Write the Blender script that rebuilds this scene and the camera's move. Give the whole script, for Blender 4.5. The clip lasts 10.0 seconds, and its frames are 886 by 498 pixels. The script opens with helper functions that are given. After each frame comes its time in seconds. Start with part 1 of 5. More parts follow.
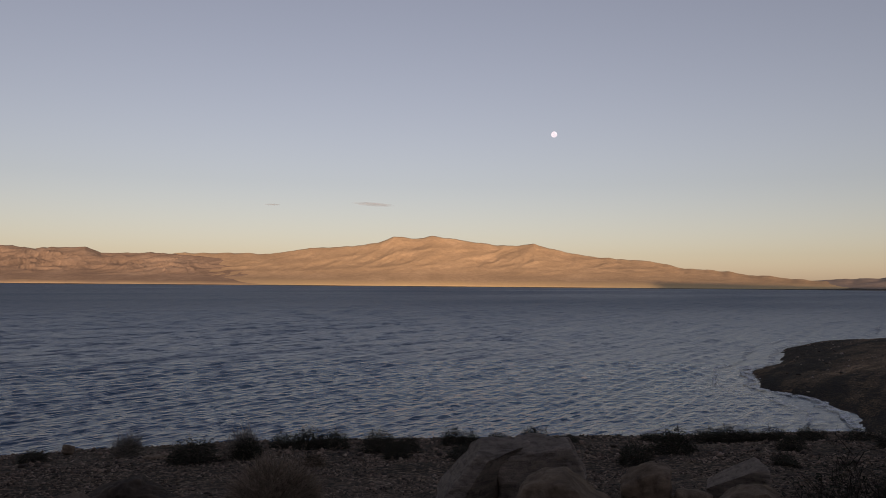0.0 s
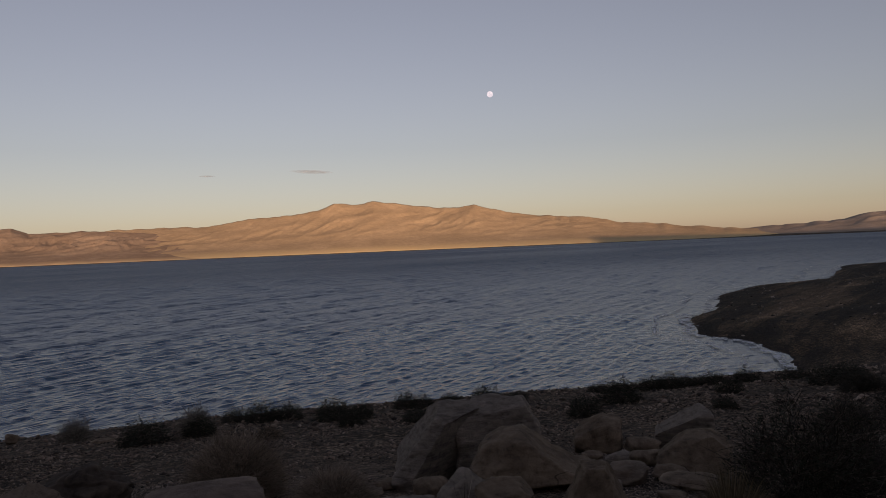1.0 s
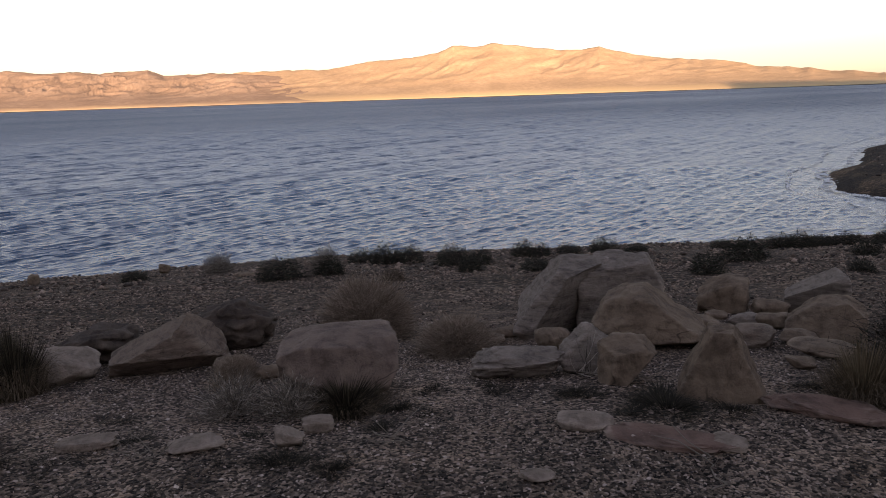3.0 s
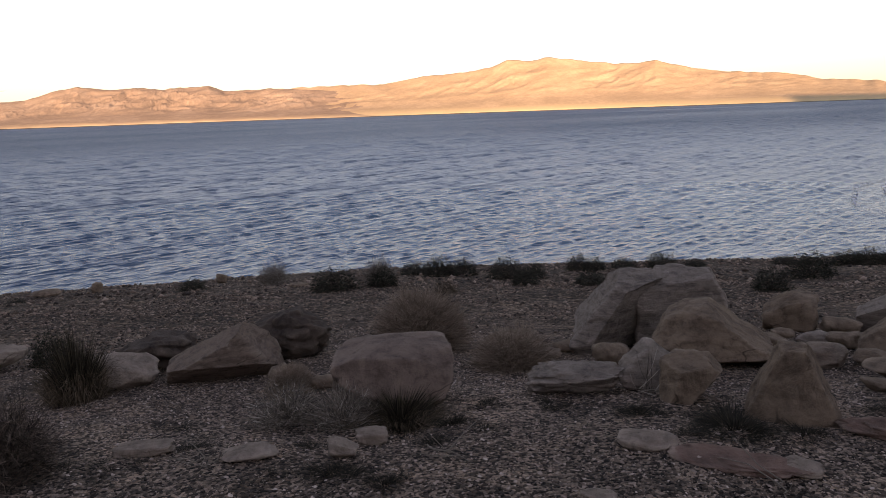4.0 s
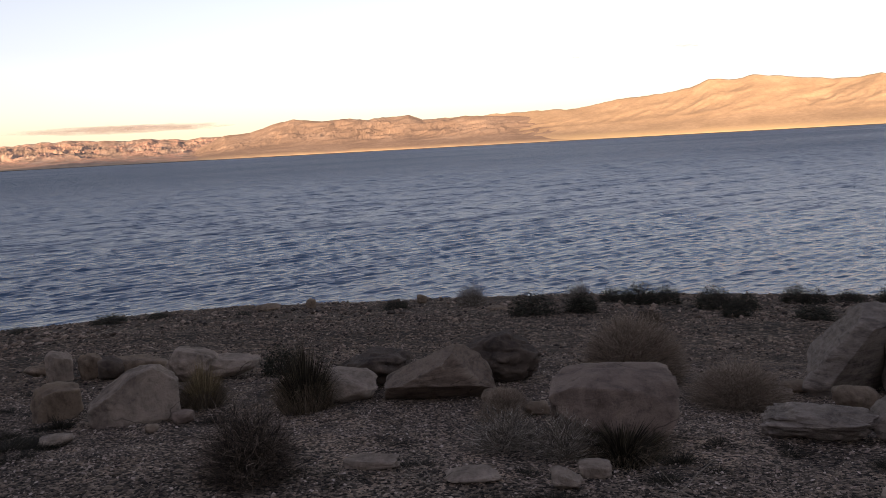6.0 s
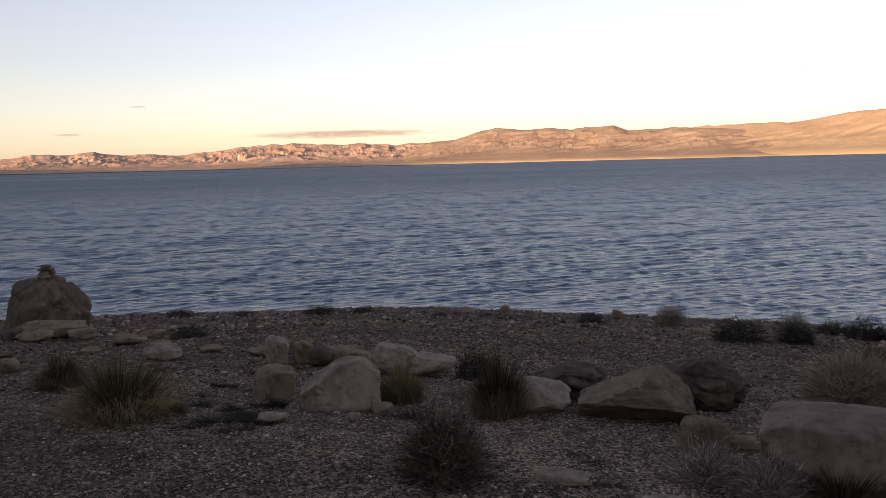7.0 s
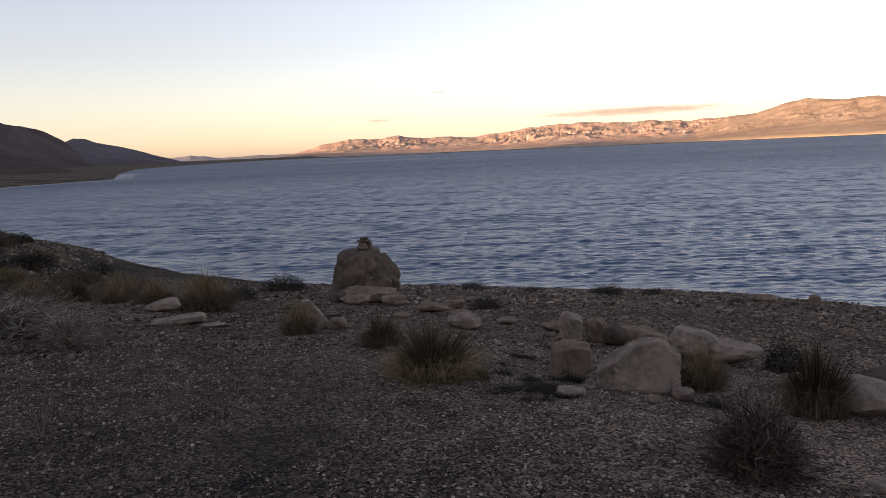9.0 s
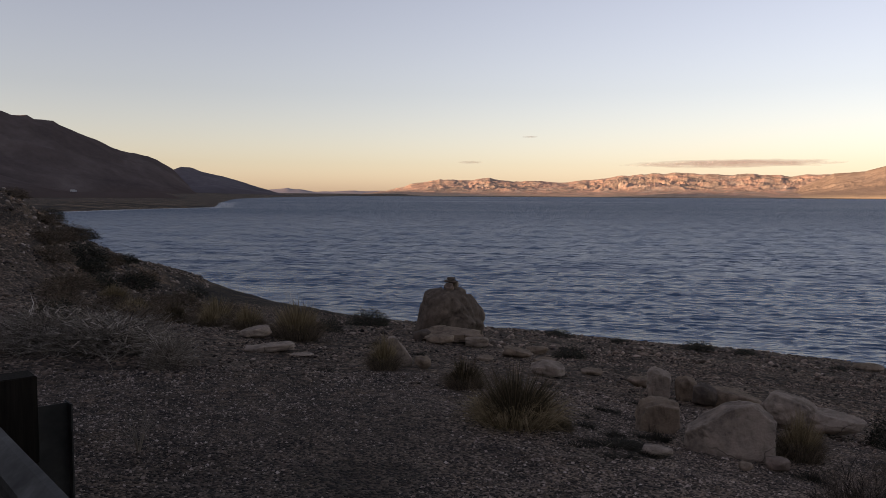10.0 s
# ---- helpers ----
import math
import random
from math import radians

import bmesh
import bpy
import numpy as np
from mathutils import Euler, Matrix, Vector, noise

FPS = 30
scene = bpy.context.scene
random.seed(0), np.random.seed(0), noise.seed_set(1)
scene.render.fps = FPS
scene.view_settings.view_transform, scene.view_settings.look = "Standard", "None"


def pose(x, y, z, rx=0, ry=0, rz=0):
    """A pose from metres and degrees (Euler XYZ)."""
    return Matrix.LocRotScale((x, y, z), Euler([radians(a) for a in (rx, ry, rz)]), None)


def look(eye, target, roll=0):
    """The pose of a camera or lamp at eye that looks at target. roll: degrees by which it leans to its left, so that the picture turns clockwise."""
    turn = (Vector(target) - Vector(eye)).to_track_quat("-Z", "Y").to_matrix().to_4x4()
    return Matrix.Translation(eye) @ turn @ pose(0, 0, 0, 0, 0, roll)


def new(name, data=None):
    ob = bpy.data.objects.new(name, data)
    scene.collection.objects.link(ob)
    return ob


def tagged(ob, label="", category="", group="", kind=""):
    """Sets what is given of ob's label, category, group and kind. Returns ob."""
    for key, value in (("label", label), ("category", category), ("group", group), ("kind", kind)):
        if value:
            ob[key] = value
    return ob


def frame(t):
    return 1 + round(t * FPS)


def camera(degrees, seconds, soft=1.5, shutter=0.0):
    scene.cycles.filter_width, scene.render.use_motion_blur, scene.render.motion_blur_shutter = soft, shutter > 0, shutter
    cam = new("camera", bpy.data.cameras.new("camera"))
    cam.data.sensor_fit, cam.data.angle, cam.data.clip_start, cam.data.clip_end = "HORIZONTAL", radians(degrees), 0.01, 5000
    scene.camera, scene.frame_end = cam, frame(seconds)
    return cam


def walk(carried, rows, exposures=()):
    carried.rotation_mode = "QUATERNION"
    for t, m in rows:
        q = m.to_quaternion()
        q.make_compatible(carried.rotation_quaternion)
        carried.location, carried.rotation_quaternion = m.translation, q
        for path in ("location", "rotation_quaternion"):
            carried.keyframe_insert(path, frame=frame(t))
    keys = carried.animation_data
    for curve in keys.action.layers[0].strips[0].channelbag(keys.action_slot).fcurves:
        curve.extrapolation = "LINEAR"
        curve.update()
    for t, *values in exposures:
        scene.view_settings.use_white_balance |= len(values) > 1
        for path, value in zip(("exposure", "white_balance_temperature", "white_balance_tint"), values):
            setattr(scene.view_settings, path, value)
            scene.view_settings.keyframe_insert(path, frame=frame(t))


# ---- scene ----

# ---- camera ----
cam = camera(60.9, 10.0, 0.55)
PATH = [
    (0, (0.245, -0.051, 5.434), (0.242, 1.946, 5.531), 0.48),
    (0.5, (0.205, -0.033, 5.457), (0.327, 1.962, 5.508), -1.09),
    (1, (0.181, -0.088, 5.469), (0.330, 1.907, 5.467), -2.35),
    (1.3, (0.198, -0.044, 5.477), (0.479, 1.936, 5.472), -2.62),
    (1.5, (0.209, -0.004, 5.481), (0.642, 1.948, 5.463), -2.80),
    (2, (0.211, 0.021, 5.483), (0.806, 1.930, 5.480), -2.59),
    (2.3, (0.185, -0.059, 5.503), (0.668, 1.877, 5.368), -0.94),
    (2.5, (0.155, -0.102, 5.520), (0.459, 1.864, 5.309), -1.43),
    (2.6, (0.142, -0.099, 5.524), (0.354, 1.877, 5.301), -1.44),
    (2.7, (0.132, -0.091, 5.527), (0.214, 1.890, 5.269), -1.68),
    (2.8, (0.123, -0.083, 5.528), (0.095, 1.894, 5.223), -1.40),
    (2.9, (0.114, -0.075, 5.531), (0.001, 1.890, 5.177), -1.48),
    (3, (0.107, -0.072, 5.536), (-0.065, 1.881, 5.141), -1.86),
    (3.2, (0.094, -0.076, 5.548), (-0.096, 1.868, 5.119), -1.60),
    (4.3, (0.037, 0.013, 5.495), (-0.330, 1.956, 5.196), -1.53),
    (4.5, (-0.003, 0.004, 5.501), (-0.407, 1.945, 5.235), -0.94),
    (5, (-0.029, -0.000, 5.506), (-0.545, 1.917, 5.261), -1.21),
    (6.3, (-0.154, 0.005, 5.504), (-1.027, 1.782, 5.225), -3.25),
    (6.5, (-0.164, -0.005, 5.505), (-1.101, 1.739, 5.226), -3.08),
    (7, (-0.180, -0.006, 5.512), (-1.412, 1.554, 5.286), -1.38),
    (7.5, (-0.202, 0.034, 5.504), (-1.644, 1.403, 5.293), -0.96),
    (8, (-0.213, -0.011, 5.507), (-1.760, 1.239, 5.292), -2.31),
    (8.5, (-0.241, -0.064, 5.506), (-1.924, 0.995, 5.293), -3.47),
    (9, (-0.254, -0.111, 5.504), (-1.970, 0.885, 5.248), -2.44),
    (9.5, (-0.231, -0.153, 5.517), (-2.007, 0.748, 5.330), -0.51),
    (10, (-0.241, -0.167, 5.527), (-2.068, 0.635, 5.385), 0.31),
]
EXPOSURES = [(0, 0.2, 6950, 30), (0.5, -0.1, 6950, 30), (1, 0.0, 6950, 30), (2, 0.02, 6950, 30), (2.3, 0.2, 6950, 30), (2.5, 0.85, 6950, 30), (2.6, 1.2, 6950, 30), (2.8, 1.45, 6950, 30), (3, 1.5, 6950, 30), (3.2, 1.75, 6950, 30), (4.5, 1.45, 6950, 30), (6.5, 1.35, 6950, 30), (7, 1.3, 6950, 30), (7.3, 0.9, 6950, 30), (7.5, 1.15, 6950, 30), (8, 1.25, 6950, 30), (8.5, 1.35, 6950, 30), (9.5, 1.65, 6950, 30), (10, 1.05, 6950, 30)]
walk(cam, [(t, look(eye, target, roll)) for t, eye, target, roll in PATH], EXPOSURES)

# ---- world, sun and exposure ----
SUN_EL, SUN_AZ = 4.0, 10.0
world = bpy.data.worlds.new("dusk_sky")
scene.world = world
world.use_nodes = True
wn, wl = world.node_tree.nodes, world.node_tree.links
wn.clear()
sky = wn.new("ShaderNodeTexSky")
sky.sky_type = "NISHITA"
sky.sun_disc = False
sky.sun_elevation = radians(SUN_EL)
sky.sun_rotation = radians(180 - SUN_AZ)
sky.altitude = 1200
sky.air_density = 1.0
sky.dust_density = 1.6
sky.ozone_density = 1.5
bg = wn.new("ShaderNodeBackground")
bg.inputs["Strength"].default_value = 0.15
wo = wn.new("ShaderNodeOutputWorld")
hs = wn.new("ShaderNodeHueSaturation")
hs.inputs["Saturation"].default_value = 0.62
wl.new(sky.outputs["Color"], hs.inputs["Color"])
wl.new(hs.outputs["Color"], bg.inputs["Color"])
wl.new(bg.outputs["Background"], wo.inputs["Surface"])

sun = new("sun", bpy.data.lights.new("sun", "SUN"))
sun.data.energy = 5.0
sun.data.angle = radians(0.5)
sun.data.color = (1.0, 0.72, 0.42)
sun.matrix_world = look((100 * math.sin(radians(SUN_AZ)), -100 * math.cos(radians(SUN_AZ)), 100 * math.tan(radians(SUN_EL))), (0, 0, 0))

# ---- materials ----
def mat(name, rough=0.9, metal=0.0, spec=0.5):
    m = bpy.data.materials.new(name)
    m.use_nodes = True
    b = m.node_tree.nodes["Principled BSDF"]
    b.inputs["Roughness"].default_value = rough
    b.inputs["Metallic"].default_value = metal
    b.inputs["Specular IOR Level"].default_value = spec
    return m, m.node_tree.nodes, m.node_tree.links, b


def tex_noise(nd, lk, coord, scale, detail=6.0, rough=0.6, distortion=0.0):
    t = nd.new("ShaderNodeTexNoise")
    t.inputs["Scale"].default_value = scale
    t.inputs["Detail"].default_value = detail
    t.inputs["Roughness"].default_value = rough
    t.inputs["Distortion"].default_value = distortion
    lk.new(coord, t.inputs["Vector"])
    return t.outputs["Fac"]


def ramp(nd, lk, fac, stops):
    r = nd.new("ShaderNodeValToRGB")
    lk.new(fac, r.inputs["Fac"])
    e = r.color_ramp.elements
    while len(e) < len(stops):
        e.new(0.5)
    for k, (p, c) in enumerate(stops):
        e[k].position = p
        e[k].color = (*c, 1)
    return r.outputs["Color"]


def mixc(nd, lk, fac, a, b, kind="MIX"):
    m = nd.new("ShaderNodeMix")
    m.data_type, m.blend_type = "RGBA", kind
    for sock, v in ((m.inputs[0], fac), (m.inputs[6], a), (m.inputs[7], b)):
        if isinstance(v, (int, float)):
            sock.default_value = v
        elif isinstance(v, tuple):
            sock.default_value = (*v, 1)
        else:
            lk.new(v, sock)
    return m.outputs[2]


def mathn(nd, lk, op, a, b=0.0, clamp=False):
    m = nd.new("ShaderNodeMath")
    m.operation, m.use_clamp = op, clamp
    for sock, v in zip(m.inputs, (a, b)):
        if isinstance(v, (int, float)):
            sock.default_value = v
        else:
            lk.new(v, sock)
    return m.outputs[0]


def bump(nd, lk, b, height, strength, dist, below=None):
    n = nd.new("ShaderNodeBump")
    n.inputs["Strength"].default_value = strength
    n.inputs["Distance"].default_value = dist
    lk.new(height, n.inputs["Height"])
    if below is not None:
        lk.new(below, n.inputs["Normal"])
    lk.new(n.outputs["Normal"], b.inputs["Normal"])
    return n.outputs["Normal"]


def position(nd):
    return nd.new("ShaderNodeNewGeometry").outputs["Position"]


def rock_mat(name, dark, mid, light, grain=14.0, streak=False):
    m, nd, lk, b = mat(name, 0.92, 0, 0.25)
    co = nd.new("ShaderNodeTexCoord").outputs["Object"]
    if streak:
        mp = nd.new("ShaderNodeMapping")
        mp.inputs["Scale"].default_value = (1.0, 1.0, 6.0)
        mp.inputs["Rotation"].default_value = (0.25, 0.3, 0)
        lk.new(co, mp.inputs["Vector"])
        sco = mp.outputs["Vector"]
    else:
        sco = co
    big = tex_noise(nd, lk, sco, 2.2, 5, 0.6, 0.6)
    fine = tex_noise(nd, lk, co, grain, 8, 0.7)
    col = ramp(nd, lk, big, ((0.12, dark), (0.42, mid), (0.62, mid), (0.92, light)))
    # Edges and ribs are rubbed paler, hollows keep their dust and stain.
    edge = nd.new("ShaderNodeNewGeometry").outputs["Pointiness"]
    col = mixc(nd, lk, ramp(nd, lk, edge, ((0.51, (0, 0, 0)), (0.58, (0.7, 0.7, 0.7)))), col, light)
    spk = ramp(nd, lk, fine, ((0.28, (0.45, 0.44, 0.43)), (0.45, (0.9, 0.89, 0.87)), (0.7, (1.12, 1.1, 1.08))))
    col = mixc(nd, lk, 1.0, col, spk, "MULTIPLY")
    vo = nd.new("ShaderNodeTexVoronoi")
    vo.feature = "DISTANCE_TO_EDGE"
    vo.inputs["Scale"].default_value = 1.7
    warp = nd.new("ShaderNodeTexNoise")
    warp.inputs["Scale"].default_value = 4.0
    lk.new(sco, warp.inputs["Vector"])
    lk.new(mixc(nd, lk, 0.3, sco, warp.outputs["Color"]), vo.inputs["Vector"])
    crack = ramp(nd, lk, vo.outputs["Distance"], ((0.0, (0.3, 0.29, 0.28)), (0.012, (1, 1, 1))))
    col = mixc(nd, lk, ramp(nd, lk, tex_noise(nd, lk, co, 1.3, 2), ((0.5, (0, 0, 0)), (0.62, (1, 1, 1)))), col, mixc(nd, lk, 1.0, col, crack, "MULTIPLY"))
    stain = tex_noise(nd, lk, sco, 4.2, 7, 0.68, 0.4)
    col = mixc(nd, lk, 1.0, col, ramp(nd, lk, stain, ((0.34, (0.52, 0.5, 0.49)), (0.5, (1.0, 0.98, 0.96)), (0.66, (1.2, 1.18, 1.15)))), "MULTIPLY")
    pits = tex_noise(nd, lk, co, grain * 4, 4, 0.7)
    lich = ramp(nd, lk, tex_noise(nd, lk, co, 5.0, 8, 0.75), ((0.62, (0, 0, 0)), (0.7, (1, 1, 1))))
    col = mixc(nd, lk, mathn(nd, lk, "MULTIPLY", lich, 0.16), col, light)
    lk.new(col, b.inputs["Base Color"])
    n1 = bump(nd, lk, b, stain, 0.5, 0.05)
    n2 = bump(nd, lk, b, fine, 0.8, 0.025, n1)
    bump(nd, lk, b, pits, 0.5, 0.005, n2)
    return m


ROCK_TAN = rock_mat("tan_rock", (0.067, 0.052, 0.04), (0.182, 0.135, 0.098), (0.3, 0.235, 0.182))
ROCK_GREY = rock_mat("grey_rock", (0.079, 0.067, 0.058), (0.206, 0.173, 0.148), (0.360, 0.307, 0.272), 14, True)
ROCK_PINK = rock_mat("pink_rock", (0.078, 0.058, 0.048), (0.19, 0.143, 0.119), (0.31, 0.243, 0.206))
ROCK_DARK = rock_mat("dark_rock", (0.025, 0.019, 0.017), (0.071, 0.054, 0.044), (0.137, 0.108, 0.087), 9)
ROCK_RUST = rock_mat("rust_rock", (0.062, 0.047, 0.037), (0.165, 0.122, 0.095), (0.31, 0.262, 0.217), 12, True)
ROCK_RED = rock_mat("red_rock", (0.06, 0.04, 0.033), (0.165, 0.105, 0.084), (0.36, 0.285, 0.24), 9, True)
ROCK_BROWN = rock_mat("brown_rock", (0.041, 0.031, 0.025), (0.112, 0.086, 0.067), (0.238, 0.190, 0.151))
ROCK_PALE = rock_mat("pale_rock", (0.091, 0.072, 0.056), (0.250, 0.201, 0.165), (0.418, 0.349, 0.294))


def road_pad(nd, lk, co):
    """Where the dark grit of the roadside pull-out lies, thinning out towards the sandy slope."""
    xyz = nd.new("ShaderNodeSeparateXYZ")
    lk.new(co, xyz.inputs[0])
    v = mathn(nd, lk, "ADD", xyz.outputs[1], mathn(nd, lk, "MULTIPLY", xyz.outputs[0], 0.35))
    v = mathn(nd, lk, "ADD", v, mathn(nd, lk, "MULTIPLY", tex_noise(nd, lk, co, 1.1, 5), 1.6))
    return mathn(nd, lk, "SUBTRACT", 1.0, mathn(nd, lk, "DIVIDE", mathn(nd, lk, "SUBTRACT", v, 0.7), 2.2, True))


def gravel_mat():
    m, nd, lk, b = mat("gravel_ground", 0.95, 0, 0.2)
    co = position(nd)
    v = nd.new("ShaderNodeTexVoronoi")
    v.inputs["Scale"].default_value = 58.0
    v.inputs["Randomness"].default_value = 1.0
    lk.new(co, v.inputs["Vector"])
    stone = nd.new("ShaderNodeSeparateColor")
    lk.new(v.outputs["Color"], stone.inputs["Color"])
    big = tex_noise(nd, lk, co, 0.35, 5, 0.6)
    mid = tex_noise(nd, lk, co, 2.6, 6, 0.65)
    base = ramp(nd, lk, big, ((0.35, (0.112, 0.086, 0.069)), (0.55, (0.168, 0.130, 0.104)), (0.7, (0.232, 0.182, 0.147))))
    base = mixc(nd, lk, 1.0, base, ramp(nd, lk, mid, ((0.3, (0.5, 0.5, 0.5)), (0.5, (0.95, 0.95, 0.94)), (0.66, (1.35, 1.3, 1.22)))), "MULTIPLY")
    # Stones differ in tone; the darkest cells also stand in for shaded gaps.
    tone = ramp(nd, lk, stone.outputs[0], ((0.0, (0.07, 0.068, 0.066)), (0.42, (0.62, 0.61, 0.6)), (1.0, (2.7, 2.6, 2.5))))
    col = mixc(nd, lk, 1.0, base, tone, "MULTIPLY")
    # Dark plant litter lies in patches, and dark grit over the pull-out.
    litter = ramp(nd, lk, tex_noise(nd, lk, co, 1.5, 7, 0.7, 0.6), ((0.51, (0, 0, 0)), (0.61, (0.85, 0.85, 0.85))))
    col = mixc(nd, lk, litter, col, mixc(nd, lk, 1.0, col, (0.4, 0.38, 0.36), "MULTIPLY"))
    col = mixc(nd, lk, road_pad(nd, lk, co), col, mixc(nd, lk, 1.0, col, (0.44, 0.45, 0.465), "MULTIPLY"))
    far = nd.new("ShaderNodeVectorMath")
    far.operation = "LENGTH"
    lk.new(co, far.inputs[0])
    # Coarser stones take over down the slope.
    v2 = nd.new("ShaderNodeTexVoronoi")
    v2.inputs["Scale"].default_value = 15.0
    lk.new(co, v2.inputs["Vector"])
    cob = nd.new("ShaderNodeSeparateColor")
    lk.new(v2.outputs["Color"], cob.inputs["Color"])
    tone2 = ramp(nd, lk, cob.outputs[0], ((0.0, (0.3, 0.28, 0.26)), (0.5, (0.9, 0.85, 0.79)), (1.0, (2.0, 1.87, 1.72))))
    # Cells darken towards their rims: shade between cobbles put into the colour.
    tone2 = mixc(nd, lk, 1.0, tone2, ramp(nd, lk, v2.outputs["Distance"], ((0.2, (1.15, 1.15, 1.15)), (0.65, (0.35, 0.35, 0.35)))), "MULTIPLY")
    coarse = mathn(nd, lk, "DIVIDE", mathn(nd, lk, "SUBTRACT", far.outputs["Value"], 5.5), 6.0, True)
    col = mixc(nd, lk, coarse, col, mixc(nd, lk, 1.0, base, tone2, "MULTIPLY"))
    mp = nd.new("ShaderNodeMapping")
    mp.vector_type = "TEXTURE"
    mp.inputs["Rotation"].default_value = (0, 0, radians(48))
    mp.inputs["Scale"].default_value = (45, 4.0, 1)
    lk.new(co, mp.inputs["Vector"])
    strand = ramp(nd, lk, tex_noise(nd, lk, mp.outputs["Vector"], 1.0, 6, 0.65), ((0.38, (0.14, 0.135, 0.125)), (0.5, (0.42, 0.4, 0.36)), (0.58, (1.3, 1.2, 1.0)), (0.66, (2.4, 2.15, 1.8))))
    away = mathn(nd, lk, "DIVIDE", mathn(nd, lk, "SUBTRACT", far.outputs["Value"], 24.0), 12.0, True)
    col = mixc(nd, lk, away, col, mixc(nd, lk, 1.0, col, strand, "MULTIPLY"))
    lk.new(col, b.inputs["Base Color"])
    h = mathn(nd, lk, "SUBTRACT", 1.0, v.outputs["Distance"])
    n1 = bump(nd, lk, b, mid, 0.6, 0.08)
    n2 = bump(nd, lk, b, h, 1.0, 0.03, n1)
    bump(nd, lk, b, tex_noise(nd, lk, co, 60, 5, 0.7), 0.5, 0.01, n2)
    return m


def pebble_mat(name, k, warm=1.0):
    m, nd, lk, b = mat(name, 0.9, 0, 0.3)
    rnd = nd.new("ShaderNodeNewGeometry").outputs["Random Per Island"]
    col = ramp(nd, lk, rnd, ((0.0, (0.012 * k, 0.009 * k, 0.008 * k)), (0.4, (0.056 * k, 0.043 * k, 0.035 * k)),
                             (0.7, (0.132 * k, 0.100 * k, 0.081 * k)), (0.93, (0.173 * k, 0.136 * k, 0.113 * k)), (1.0, (0.230 * k, 0.188 * k, 0.161 * k))))
    nz = ramp(nd, lk, tex_noise(nd, lk, position(nd), 40, 5, 0.7), ((0.3, (0.7, 0.7, 0.7)), (0.7, (1.15, 1.15, 1.15))))
    col = mixc(nd, lk, 1.0, mixc(nd, lk, 1.0, col, (warm, 1.0, 1 / warm), "MULTIPLY"), nz, "MULTIPLY")
    lk.new(mixc(nd, lk, road_pad(nd, lk, position(nd)), col, mixc(nd, lk, 1.0, col, (0.8, 0.82, 0.84), "MULTIPLY")), b.inputs["Base Color"])
    return m


GRAVEL = gravel_mat()
PEBBLE = pebble_mat("pebbles", 2.6)
COBBLE = pebble_mat("beach_cobbles", 1.8, 1.06)


# The bearing of the wave crests, and the steepness of each train.
CREST, WAVE = 56.0, 0.0112


def water_mat():
    m, nd, lk, b = mat("lake_water", 0.28, 0, 0.5)
    b.inputs["Base Color"].default_value = (0.012, 0.052, 0.115, 1)
    b.inputs["IOR"].default_value = 1.333
    co = position(nd)

    def layer(scale, sx, sy, rot, detail):
        mp = nd.new("ShaderNodeMapping")
        mp.vector_type = "TEXTURE"
        mp.inputs["Scale"].default_value = (1 / sx, 1 / sy, 1)
        mp.inputs["Rotation"].default_value = (0, 0, radians(rot))
        lk.new(co, mp.inputs["Vector"])
        return tex_noise(nd, lk, mp.outputs["Vector"], scale, detail, 0.55, 0.3)

    far = nd.new("ShaderNodeVectorMath")
    far.operation = "LENGTH"
    lk.new(co, far.inputs[0])
    away = mathn(nd, lk, "DIVIDE", mathn(nd, lk, "SUBTRACT", far.outputs["Value"], 30.0), 220.0, True)
    rough = mathn(nd, lk, "ADD", mathn(nd, lk, "MULTIPLY", mathn(nd, lk, "POWER", away, 0.7), 0.25), 0.22)
    # Gusts leave broad rougher and smoother streaks far out.
    gust = mathn(nd, lk, "MULTIPLY", mathn(nd, lk, "SUBTRACT", layer(0.008, 0.3, 1.0, CREST, 4), 0.5), mathn(nd, lk, "MULTIPLY", away, 0.4))
    lk.new(mathn(nd, lk, "ADD", rough, gust, True), b.inputs["Roughness"])
    n1 = bump(nd, lk, b, layer(2.8, 0.28, 1.0, CREST - 6, 2), 1.0, 0.13)
    n2 = bump(nd, lk, b, layer(6.5, 0.4, 1.0, CREST + 9, 3), 1.0, 0.05, n1)
    bump(nd, lk, b, layer(0.35, 0.5, 1.0, CREST, 5), 1.0, 1.8, n2)
    wide = b.inputs["Normal"].links[0].from_node
    lk.new(mathn(nd, lk, "DIVIDE", mathn(nd, lk, "SUBTRACT", far.outputs["Value"], 90.0), 170.0, True), wide.inputs["Strength"])
    return m


WATER = water_mat()


